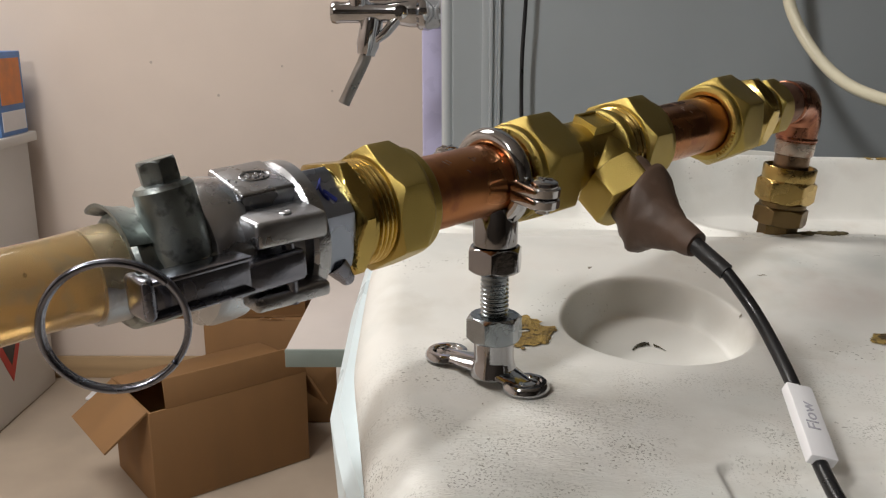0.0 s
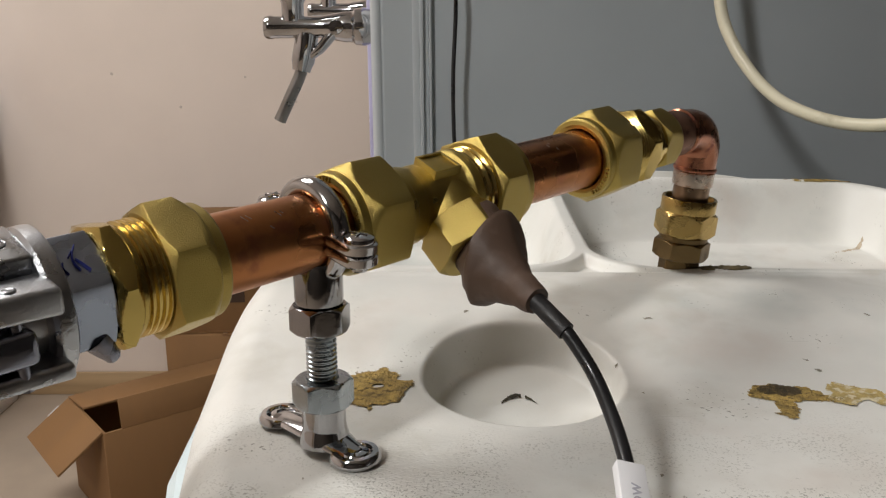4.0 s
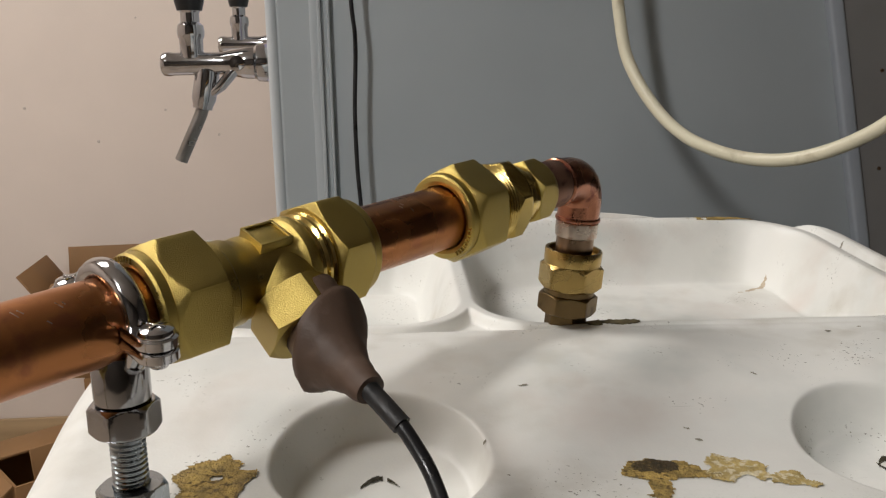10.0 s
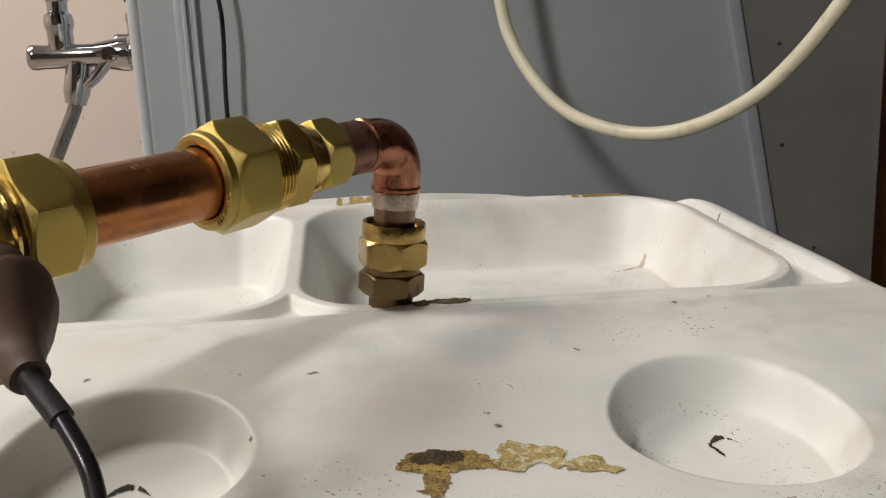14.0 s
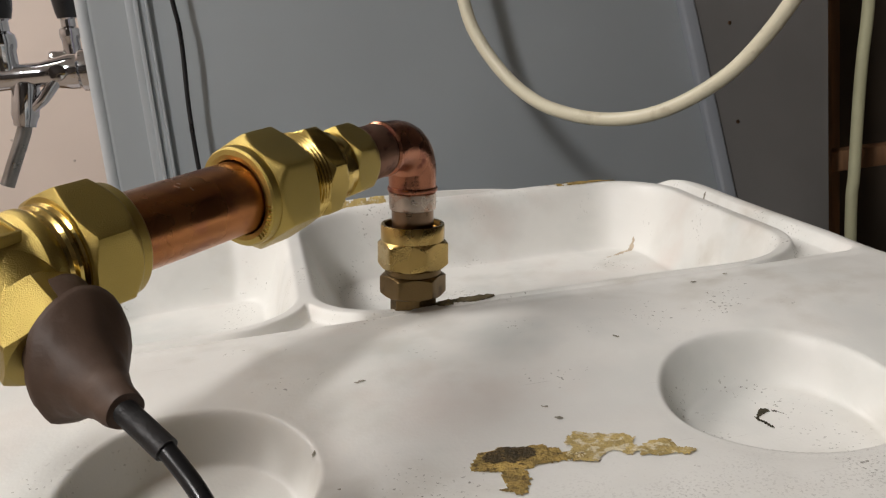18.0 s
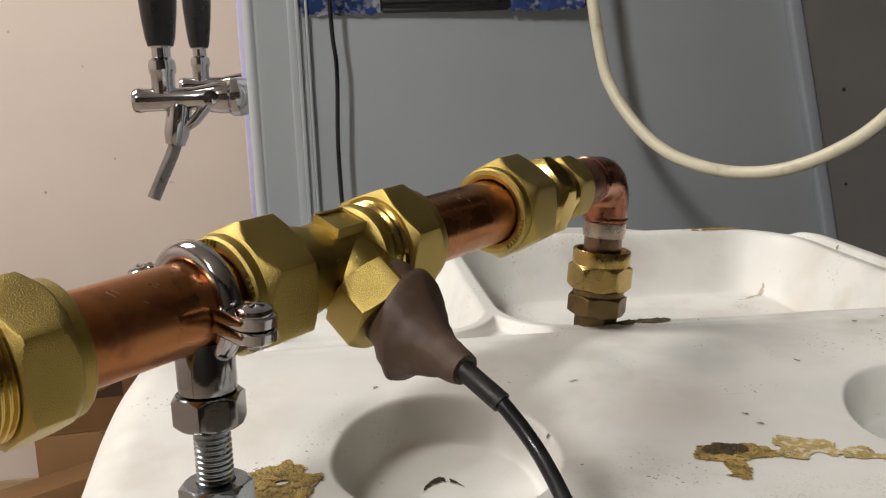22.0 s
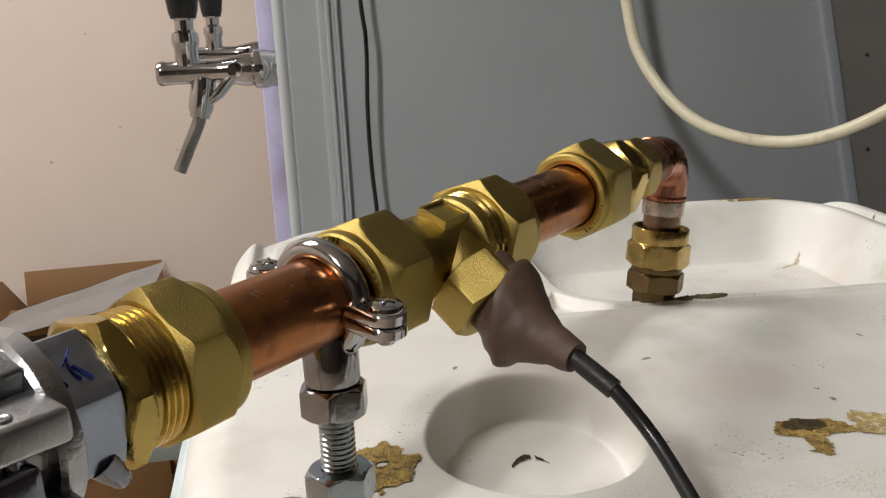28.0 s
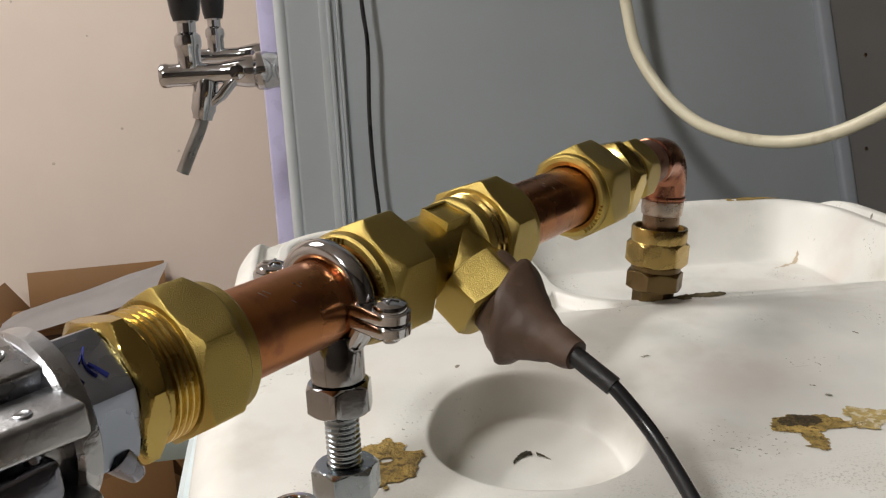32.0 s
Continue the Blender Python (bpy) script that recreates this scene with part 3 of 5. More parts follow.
def speck_field(x, y):
    out = np.full_like(x, -1.0)
    rng = random.Random(5)
    for _ in range(18):
        cx, cy, r = rng.uniform(-0.02, 0.38), rng.uniform(0.16, 0.42), 0.0003 + 0.0005 * rng.random() ** 3
        near = (np.abs(x - cx) < 0.006) & (np.abs(y - cy) < 0.006)
        if near.any():
            out[near] = np.maximum(out[near], bump_at(x[near], y[near], cx, cy, r * rng.uniform(0.8, 2.0), r, rng.uniform(0, 3)))
    for cx, cy, a, b, w in ((0.135, 0.3505, 0.002, 0.0005, 0.1), (0.283, 0.397, 0.0014, 0.0008, 0.4), (0.371, 0.5525, 0.0013, 0.0008, 0.6), (0.1905, 0.3205, 0.0016, 0.0005, -0.3), (0.193, 0.3135, 0.0014, 0.0006, -0.3), (0.300, 0.402, 0.0009, 0.0006, 0.2), (0.3655, 0.4165, 0.0030, 0.0010, 0.6), (0.3690, 0.4235, 0.0016, 0.0009, 0.9), (0.3610, 0.4150, 0.0020, 0.0006, 0.1)):
        out = np.maximum(out, bump_at(x, y, cx, cy, a, b, w))
    return np.minimum(out, 0.3)


specks = part("dirt_specks", patch_mesh(-0.025, 0.377, 0.16, 0.57, speck_field, material("grey_dirt", (0.27, 0.25, 0.20), 0.9, 0.0, 0.4, 200, 900, 0.5), step=0.0005, lift=0.00015), None, lid, "small dark dirt specks", Matrix.Identity(4))
specks["kind"] = "stuff"

# the cooler's body under the lid, and the bench that carries it
BODY_Z0 = -0.40


def cooler_ring(levels):
    bm = bmesh.new()
    rows = []
    for z, grow in levels:
        ring = []
        for k in range(96):
            a = 2 * math.pi * k / 96
            c, s = math.cos(a), math.sin(a)
            hx, hy, e = (LX1 - LX0) / 2 + grow, (LY1 - LY0) / 2 + grow, 0.34
            y = (LY0 + LY1) / 2 + hy * math.copysign(abs(s) ** e, s)
            x = LCX + hx * math.copysign(abs(c) ** e, c) / float(draw_in(y, 1.0))
            ring.append(bm.verts.new((x, y, z + (plane(LCX, y) if z > -0.111 else 0))))
        rows.append(ring)
    for a, b in zip(rows, rows[1:]):
        for k in range(96):
            bm.faces.new((a[k], a[(k + 1) % 96], b[(k + 1) % 96], b[k]))
    bm.faces.new(rows[0][::-1])
    bm.faces.new(rows[-1])
    return bm


box = thing("cooler_box", "pale blue-white plastic cooler box on a bench", "cooler", pose(LCX, 0.35, BODY_Z0))
part("body", cooler_ring(((BODY_Z0, -0.035), (BODY_Z0 + 0.012, -0.024), (-0.14, -0.007), (-0.112, -0.005))), BODYMAT, box, at=Matrix.Identity(4))
part("rim_flange", cooler_ring(((-0.110, -0.004), (-0.100, 0.007), (-0.060, 0.0095), (-0.036, 0.011), (-0.030, 0.007), (-0.031, -0.012), (-0.109, -0.020))), BODYMAT, box, at=Matrix.Identity(4))
# unseen bench, narrow and dark so that the coupler's underside reflects dark
bench = thing("bench", "unseen low bench under the cooler, coloured dark for reflections", "bench", pose(LCX, 0.35, FLOOR))
part("benchtop", block(-0.03, 0.75, 0.16, 0.80, BODY_Z0 - 0.032, BODY_Z0 - 0.001, 0.003), DARKWALL, bench, at=Matrix.Identity(4))
for bx in (0.0, 0.71):
    for by in (0.20, 0.76):
        part("leg", block(bx - 0.02, bx + 0.02, by - 0.02, by + 0.02, FLOOR + 0.001, BODY_Z0 - 0.033, 0.002), DARKWALL, bench, at=Matrix.Identity(4))

# ---- the pipe run ----
PA, PB = Vector((0.0068, 0.2568, 0.0591)), Vector((0.1737, 0.4177, 0.0728))
PD = (PB - PA).normalized()
RUN = frame_of(PA, PD)          # X up, Y to the front, Z along the run


def on_run(s, turn=0.0):
    return RUN @ Matrix.Translation((0, 0, s)) @ pose(0, 0, 0, 0, 0, turn)


def ridged(r, depth, pitch, z0, z1, bore=0.0):
    rows, z = [(r - depth, z0)], z0
    while z + pitch <= z1 + 1e-6:
        rows += [(r - depth, z + pitch * 0.1), (r, z + pitch * 0.4), (r, z + pitch * 0.6), (r - depth, z + pitch * 0.9)]
        z += pitch
    rows.append((r - depth, z1))
    return lathe(rows, 48)


def comp_nut(name, parent, s0, s1, face_first, turn=8, m=None, af=0.0340):
    """A compression nut: a hexagon with deeply turned corners, and a stepped round face with a countersink where the tube goes in."""
    f = 0.0162
    face = [(0.0119, 0.0030), (0.0124, 0.0006), (0.0140, 0.0), (0.0156, 0.0003), (f, 0.0011), (f + 0.0002, 0.0046)]
    if face_first:
        bm = hexnut(af, s0 + 0.0038, s1, 0.0, 0.0036, 0.0016, radians(turn))
        join(bm, lathe([(r, s0 + z) for r, z in face], 72, closed=False))
    else:
        bm = hexnut(af, s0, s1 - 0.0038, 0.0, 0.0016, 0.0036, radians(turn))
        join(bm, lathe([(r, s1 - z) for r, z in face[::-1]], 72, closed=False))
    return part(name, bm, m or BRASS_CAST, parent, at=RUN, angle=24)


def tiny_letters(parent, s, r, start, count, m):
    """Raised maker's marks on a nut's round face, as plain bars."""
    bm = bmesh.new()
    for k in range(count):
        a = radians(start + 6.2 * k)
        join(bm, block(-0.0008, 0.0008, -0.00022, 0.00022, -0.00035, 0.00035), pose(r * math.cos(a), r * math.sin(a), s, 0, 0, math.degrees(a)))
        join(bm, block(-0.00018, 0.00018, -0.00055, 0.00055, -0.00035, 0.00035), pose((r + 0.0007 - 0.0007 * (k % 3)) * math.cos(a), (r + 0.0007 - 0.0007 * (k % 3)) * math.sin(a), s, 0, 0, math.degrees(a)))
    return part("raised_mark", bm, m, parent, at=RUN)


def scratches(parent, rows):
    bm = bmesh.new()
    for ds, up_, ln, tilt in rows:
        c = 0.01182
        join(bm, block(-0.00006, 0.00006, -ln / 2, ln / 2, -0.00014, 0.00014), pose(c * math.cos(up_), c * math.sin(up_), ds, 0, 0, math.degrees(up_)) @ pose(0, 0, 0, tilt))
    return part("scratch", bm, SOLDER, parent, "small bright scratches", RUN)


near_pipe = thing("copper_pipe", "polished copper pipe between brass compression fittings", "pipe", RUN)
part("tube", lathe([(0.0105, -0.055), (0.0118, -0.055), (0.0118, 0.030), (0.0105, 0.030)], 72), COPPER, near_pipe, at=RUN)
scratches(near_pipe, ((-0.0230, 0.55, 0.0026, 24), (-0.0215, 0.52, 0.0020, 30), (-0.0125, 0.62, 0.0024, 28), (-0.0112, 0.60, 0.0012, 24), (-0.0165, 0.95, 0.0014, 40)))
far_pipe = thing("copper_pipe", "copper pipe between the tee and the reducing fitting", "pipe", on_run(0.11))
part("tube", lathe([(0.0105, 0.076), (0.0118, 0.076), (0.0118, 0.152), (0.0105, 0.152)], 72), COPPER, far_pipe, at=RUN)
scratches(far_pipe, ((0.1090, 0.55, 0.0018, 20), (0.1105, 0.45, 0.0012, 30), (0.1125, 0.75, 0.0014, 15)))

coupling = thing("compression_coupling", "brass compression coupling with bare thread showing", "pipe fitting", on_run(-0.06))
part("hex_body", hexnut(0.0318, -0.0652, -0.0586, 0.0, 0.0016, 0.0022, radians(22)), BRASS, coupling, at=RUN, angle=24)
part("collar", lathe([(0.0136, -0.0590), (0.0150, -0.0585), (0.0150, -0.0574), (0.0142, -0.0568)], 56), BRASS, coupling, at=RUN)
part("thread", ridged(0.0157, 0.0009, 0.0017, -0.0572, -0.0480), BRASS_GOLD, coupling, "bright machined thread", RUN)
comp_nut("nut", coupling, -0.0508, -0.0335, False, 3)

tee = thing("compression_tee", "brass compression tee with a side branch", "pipe fitting", on_run(0.055))
comp_nut("nut", tee, 0.0100, 0.0310, True, 10)
tiny_letters(tee, 0.0101, 0.0148, -22, 6, BRASS)
tiny_letters(tee, 0.0101, 0.0148, 62, 6, BRASS)
tiny_letters(tee, 0.0101, 0.0148, 170, 5, BRASS)
part("neck", lathe([(0.0140, 0.0300), (0.0140, 0.0352), (0.0132, 0.0360), (0.0132, 0.0402), (0.0126, 0.0412), (0.0124, 0.0440)], 64), BRASS_CAST, tee, at=RUN)
part("body", lathe([(0.0124, 0.0430), (0.0127, 0.0460), (0.0128, 0.0560), (0.0132, 0.0590), (0.0140, 0.0605), (0.0150, 0.0612), (0.0154, 0.0624), (0.0154, 0.0642), (0.0148, 0.0654), (0.0141, 0.0660)], 64), BRASS_CAST, tee, at=RUN)
part("thread", lathe([(0.0141, 0.0655), (0.0143, 0.0672), (0.0152, 0.0680), (0.0152, 0.0690), (0.0144, 0.0698), (0.0153, 0.0706), (0.0153, 0.0716), (0.0146, 0.0724)], 64), BRASS_GOLD, tee, "bright machined shoulder", RUN)
comp_nut("nut", tee, 0.0712, 0.0900, False, 14)
pad = block(0.0100, 0.0140, -0.0054, 0.0054, 0.0468, 0.0587, 0.0003)
for y0, y1, z0, z1 in ((-0.0054, -0.0043, 0.0468, 0.0587), (0.0043, 0.0054, 0.0468, 0.0587), (-0.0043, 0.0043, 0.0468, 0.0479), (-0.0043, 0.0043, 0.0576, 0.0587)):
    join(pad, block(0.0139, 0.0147, y0, y1, z0, z1, 0.0002))
part("flat_pad", pad, BRASS_CAST, tee, "flat square pad on top", on_run(0, 22))
BR_AT = PA + PD * 0.0555
BR_DIR = (RUN.to_3x3() @ Vector((-0.62, 0.78, -0.04))).normalized()
BRANCH = frame_of(BR_AT, BR_DIR)
part("branch", lathe([(0.0124, 0.0), (0.0124, 0.0105), (0.0116, 0.0125), (0.0112, 0.0150)], 48), BRASS_CAST, tee, at=BRANCH)
part("branch_nut", hexnut(0.0252, 0.0122, 0.0252, 0.0, 0.0010, 0.0010, radians(10)), BRASS_CAST, tee, at=BRANCH, angle=24)

reducer = thing("reducing_coupling", "brass reducing compression coupling before the elbow", "pipe fitting", on_run(0.17))
comp_nut("nut", reducer, 0.1350, 0.1560, True, 4)
tiny_letters(reducer, 0.1351, 0.0148, 100, 9, BRASS)
part("thread", ridged(0.0157, 0.0008, 0.0016, 0.1545, 0.1650), BRASS_GOLD, reducer, "bright machined thread", RUN)
part("hex_body", hexnut(0.0300, 0.1640, 0.1740, 0.0, 0.0016, 0.0030, radians(20)), BRASS, reducer, at=RUN, angle=24)
part("neck", lathe([(0.0132, 0.1735), (0.0128, 0.1770), (0.0130, 0.1785), (0.0124, 0.1800), (0.0124, 0.1840)], 56), BRASS_GOLD, reducer, at=RUN)
part("small_nut", hexnut(0.0250, 0.1820, 0.1950, 0.0, 0.0016, 0.0040, radians(12)), BRASS_CAST, reducer, at=RUN, angle=24)

# ---- elbow and the upright fitting ----
VB = Vector((0.1665, 0.4225, -0.0030))
VT = Vector((0.1722, 0.4200, 0.0560))
VD = (VT - VB).normalized()
UPR = frame_of(VB, VD, (0, -1, 0))
elbow = thing("copper_elbow", "heat-stained soldered copper elbow on a short tube", "pipe elbow", Matrix.Translation(VT))
e0, e1, e2 = PA + PD * 0.193, PA + PD * 0.2065, PA + PD * 0.2165
corner = PA + PD * 0.2300
bend = [e0, e1] + [e2.lerp(corner, t) .lerp(corner.lerp(VT + VD * 0.004, t), t) for t in (0.0, 0.15, 0.3, 0.45, 0.6, 0.75, 0.9, 1.0)] + [VB + VD * 0.0555]
part("bend", tube(bend, [0.0092, 0.0097] + [0.0099] * 8 + [0.0096], 40), COPPER_HOT, elbow, at=Matrix.Identity(4))
part("sleeve", tube([PA + PD * 0.1930, PA + PD * 0.1945, PA + PD * 0.2085, PA + PD * 0.2095], [0.0096, 0.0104, 0.0104, 0.0099], 40), COPPER_DULL, elbow, "dull oxidised copper sleeve", Matrix.Identity(4))
part("socket_rim", tube([PA + PD * 0.2098, PA + PD * 0.2106, PA + PD * 0.2122, PA + PD * 0.2130], [0.0100, 0.0108, 0.0108, 0.0101], 40), COPPER_HOT, elbow, at=Matrix.Identity(4))
part("socket_rim", lathe([(0.0090, 0.0545), (0.0102, 0.0548), (0.0104, 0.0556), (0.0102, 0.0565), (0.0090, 0.0568)], 40), COPPER_HOT, elbow, at=UPR)
part("solder_band", lathe([(0.0088, 0.0470), (0.0096, 0.0474), (0.0098, 0.0500), (0.0098, 0.0540), (0.0092, 0.0546)], 40), SOLDER, elbow, "silvery solder band", UPR)
part("tube", lathe([(0.0087, 0.032), (0.0087, 0.048)], 40), TUBE_BROWN, elbow, at=UPR)
stub = thing("bulkhead_fitting", "brass compression fitting rising out of the lid", "pipe fitting", Matrix.Translation(VB))
part("nut_collar", lathe([(0.0088, 0.0383), (0.0113, 0.0388), (0.0118, 0.0410), (0.0130, 0.0411), (0.0133, 0.0406), (0.0133, 0.0352), (0.0128, 0.0335)], 48), BRASS_AGED, stub, at=UPR)
part("nut", hexnut(0.0262, 0.0225, 0.0345, 0.0, 0.0016, 0.0018, radians(12)), BRASS_AGED, stub, "aged brass nut", UPR, 28)
part("gasket", lathe([(0.0112, 0.0195), (0.0118, 0.0200), (0.0118, 0.0222), (0.0112, 0.0228)], 40), BRASS_OLD, stub, at=UPR)
part("lower_nut", hexnut(0.0245, 0.0105, 0.0198, 0.0, 0.0012, 0.0012, radians(25)), BRASS_OLD, stub, "tarnished brass nut", UPR, 28)
part("tail", hexnut(0.0175, -0.012, 0.0106, 0.0, 0.0, 0.001, radians(5)), BRASS_OLD, stub, at=UPR, angle=28)

# ---- the pipe stand ----
ROD = Vector((0.0107, 0.2578, 0.0))
stand = thing("pipe_stand", "chromed pipe bracket on a threaded stud and screwed foot", "pipe bracket", pose(ROD.x, ROD.y, -0.0075))
up_at = Matrix.Translation(ROD)
RINGM = on_run(0.0036, 7)
bm = bmesh.new()
ring_pts = [(0.0140 * math.cos(2 * math.pi * k / 56), 0.0140 * math.sin(2 * math.pi * k / 56), 0) for k in range(56)]
tube(ring_pts, 0.0029, 16, True, bm)
bm.transform(Matrix.Diagonal((1, 1, 1.15, 1)))
part("clamp_ring", bm, CHROME, stand, at=RINGM)


def clamp_tab(side, x0, x1, reach):
    """One flat tab of the clamp: straight sides running out from the ring to a round end."""
    ends = [(reach + 0.0054 * math.cos(a), 0.0054 * math.sin(a)) for a in [math.pi * (j / 14 - 0.5) for j in range(15)]]
    outline = [(y * side, z * side) for y, z in ends + [(0.0125, 0.0044), (0.0125, -0.0044)]]
    b = bmesh.new()
    rows = []
    for x, inset in ((x0, 0.92), (x0 + 0.0006, 1.0), (x1 - 0.0006, 1.0), (x1, 0.92)):
        cy = side * (reach + 0.0125) / 2
        rows.append([b.verts.new((x, cy + (y - cy) * inset, z * inset)) for y, z in outline])
    for p, q in zip(rows, rows[1:]):
        for k in range(len(p)):
            b.faces.new((p[k], p[(k + 1) % len(p)], q[(k + 1) % len(p)], q[k]))
    b.faces.new(rows[0][::-1])
    b.faces.new(rows[-1])
    bmesh.ops.recalc_face_normals(b, faces=b.faces[:])
    return b


for side, reach, lift in ((1, 0.0226, -0.0004), (-1, 0.0212, 0.0)):
    part("lug", clamp_tab(side, lift + 0.0001, lift + 0.0036, reach), CHROME, stand, at=RINGM, angle=40)
    part("lug", clamp_tab(side, lift - 0.0036, lift - 0.0001, reach), CHROME, stand, at=RINGM, angle=40)
    scr = lathe([(0.0040, 0.0032), (0.0046, 0.0035), (0.0047, 0.0042), (0.0043, 0.0050), (0.0031, 0.0056), (0.0014, 0.0058), (0.0004, 0.0058)], 32)
    for turn in (25, 115):
        join(scr, block(-0.0026, 0.0026, -0.0004, 0.0004, 0.0052, 0.0062, 0.0001), pose(0, 0, 0, 0, 0, turn))
    join(scr, lathe([(0.0003, -0.0056), (0.0022, -0.0056), (0.0025, -0.0052), (0.0025, -0.0030)], 24))
    part("clamp_screw", scr, CHROME, stand, "cross-head chrome screw", RINGM @ Matrix(((0, 0, 1, lift), (1, 0, 0, reach * side), (0, 1, 0, 0), (0, 0, 0, 1))))
part("boss", lathe([(0.0066, 0.0362), (0.0074, 0.0368), (0.0076, 0.0385), (0.0076, 0.0478), (0.0070, 0.0500), (0.0050, 0.0510)], 40), CHROME_DARK, stand, at=up_at)
part("upper_nut", hexnut(0.0170, 0.0275, 0.0363, 0.0, 0.0012, 0.0012, radians(20)), CHROME_DARK, stand, at=up_at, angle=25)
part("threaded_stud", ridged(0.0049, 0.0006, 0.0015, 0.004, 0.0300), ZINC, stand, "zinc plated thread", up_at)
part("lower_nut", hexnut(0.0172, 0.0027, 0.0118, 0.0052, 0.0012, 0.0012, radians(8)), ZINC, stand, at=up_at, angle=25)
F0, F1 = Vector((-0.0056, 0.2742, 0)), Vector((0.0212, 0.2490, 0))
fz = lambda q: float(plane(q.x, q.y)) - 0.0050
foot = lathe([(0.0082, -0.0100), (0.0078, -0.0072), (0.0072, -0.0052), (0.0070, -0.0040), (0.0069, 0.0024), (0.0060, 0.0028)], 36)
foot.transform(up_at)
along = (F1 - F0).normalized()
for q in (F0, F1):
    eye = lathe([(0.0078, 0.0), (0.0083, 0.0008), (0.0081, 0.0022), (0.0072, 0.0032), (0.0056, 0.0033), (0.0048, 0.0026), (0.0046, 0.0018)], 32)
    join(foot, eye, pose(q.x, q.y, fz(q)))
arm = tube([F0 + Vector((0, 0, fz(F0) + 0.0012)), ROD + Vector((0, 0, -0.0075)), F1 + Vector((0, 0, fz(F1) + 0.0012))], [0.0050, 0.0070, 0.0050], 16, flat=0.42)
join(foot, arm)
part("foot_plate", foot, CHROME, stand, at=Matrix.Identity(4))
for q in (F0, F1):
    scr = lathe([(0.0046, 0.0012), (0.0046, 0.0022), (0.0040, 0.0030), (0.0022, 0.0034), (0.0019, 0.0028), (0.0004, 0.0024)], 24)
    part("foot_screw", scr, CHROME, stand, "socket screw in the foot", pose(q.x, q.y, fz(q)))

# ---- camlock coupling and hose ----
adapter = thing("hex_adapter", "silvery hexagonal adapter with a blue pen mark", "pipe fitting", on_run(-0.075))
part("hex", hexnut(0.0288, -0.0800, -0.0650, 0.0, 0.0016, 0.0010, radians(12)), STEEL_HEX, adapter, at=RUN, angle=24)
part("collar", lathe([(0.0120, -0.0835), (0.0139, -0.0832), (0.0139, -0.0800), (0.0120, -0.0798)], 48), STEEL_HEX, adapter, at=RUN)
bm = bmesh.new()
for row in (((-0.0034, -0.0020), (-0.0016, -0.0026), (0.0000, -0.0022)), ((-0.0030, 0.0010), (-0.0010, 0.0004), (0.0014, 0.0006), (0.0042, 0.0022)), ((-0.0036, 0.0032), (-0.0016, 0.0022), (0.0004, 0.0010)), ((0.0012, -0.0004), (0.0026, 0.0008))):
    join(bm, tube(smooth_path([(0.0, -p, q) for p, q in row], 4), [0.0009] * ((len(row) - 1) * 4 + 1), 8, flat=0.25))
part("pen_mark", bm, INK_BLUE, adapter, "blue handwritten mark", on_run(-0.0725, 42) @ Matrix.Translation((0.01442, 0, 0)))

cam_c = thing("camlock_coupler", "cast aluminium camlock coupler with dark lever arm", "hose coupler", on_run(-0.10))
part("body", lathe([(0.0128, -0.0795), (0.0150, -0.0800), (0.0152, -0.0970), (0.0152, -0.1090), (0.0140, -0.1100), (0.0128, -0.1120), (0.0118, -0.1180), (0.0112, -0.1330)], 72), ALU, cam_c, at=RUN)
part("mouth_ring", lathe([(0.0150, -0.0768), (0.0184, -0.0764), (0.0193, -0.0770), (0.0195, -0.0784), (0.0194, -0.0808), (0.0184, -0.0818), (0.0150, -0.0822)], 72), ALU, cam_c, at=RUN)
part("collar", lathe([(0.0150, -0.0968), (0.0176, -0.0972), (0.0186, -0.0984), (0.0189, -0.1005), (0.0189, -0.1060), (0.0182, -0.1082), (0.0164, -0.1092), (0.0140, -0.1094)], 72), ALU, cam_c, at=RUN)
pad = block(0.0120, 0.0181, -0.0092, 0.0078, -0.0975, -0.0815, 0.0010, 3)
part("raised_pad", pad, ALU, cam_c, "raised pad on top of the body", on_run(0, 16))
marks = bmesh.new()
oval = [(0.0041 * math.cos(2 * math.pi * k / 40), 0.0026 * math.sin(2 * math.pi * k / 40)) for k in range(40)]
join(marks, tube([(0.0, y, z) for z, y in oval], 0.00028, 6, True))
for z, y, w in ((-0.0026, 0.0004, 0.0012), (-0.0014, -0.0006, 0.0018), (-0.0002, 0.0006, 0.0014), (0.0010, -0.0002, 0.0020), (0.0022, 0.0005, 0.0014), (-0.0062, 0.0006, 0.0020), (-0.0075, -0.0004, 0.0016)):
    join(marks, block(-0.0002, 0.00028, y - w / 2, y + w / 2, z - 0.00025, z + 0.00025))
part("cast_mark", marks, ALU, cam_c, "raised oval cast mark", on_run(-0.0888, 16) @ Matrix.Translation((0.0182, -0.0006, 0)))


def ear(x0, x1, y0, y1, s0, s1):
    """A cast ear: thick at the body, tapering outwards, with rounded edges."""
    bm = block(x0, x1, y0, y1, s0, s1, 0.0014, 3)
    for v in bm.verts:
        u = (v.co.y - y0) / (y1 - y0)
        v.co.x += 0.0016 * (1 - u) * (1 if v.co.x < (x0 + x1) / 2 else 0.6) - 0.0008 * u * ((v.co.z - s0) / (s1 - s0))
    return bm


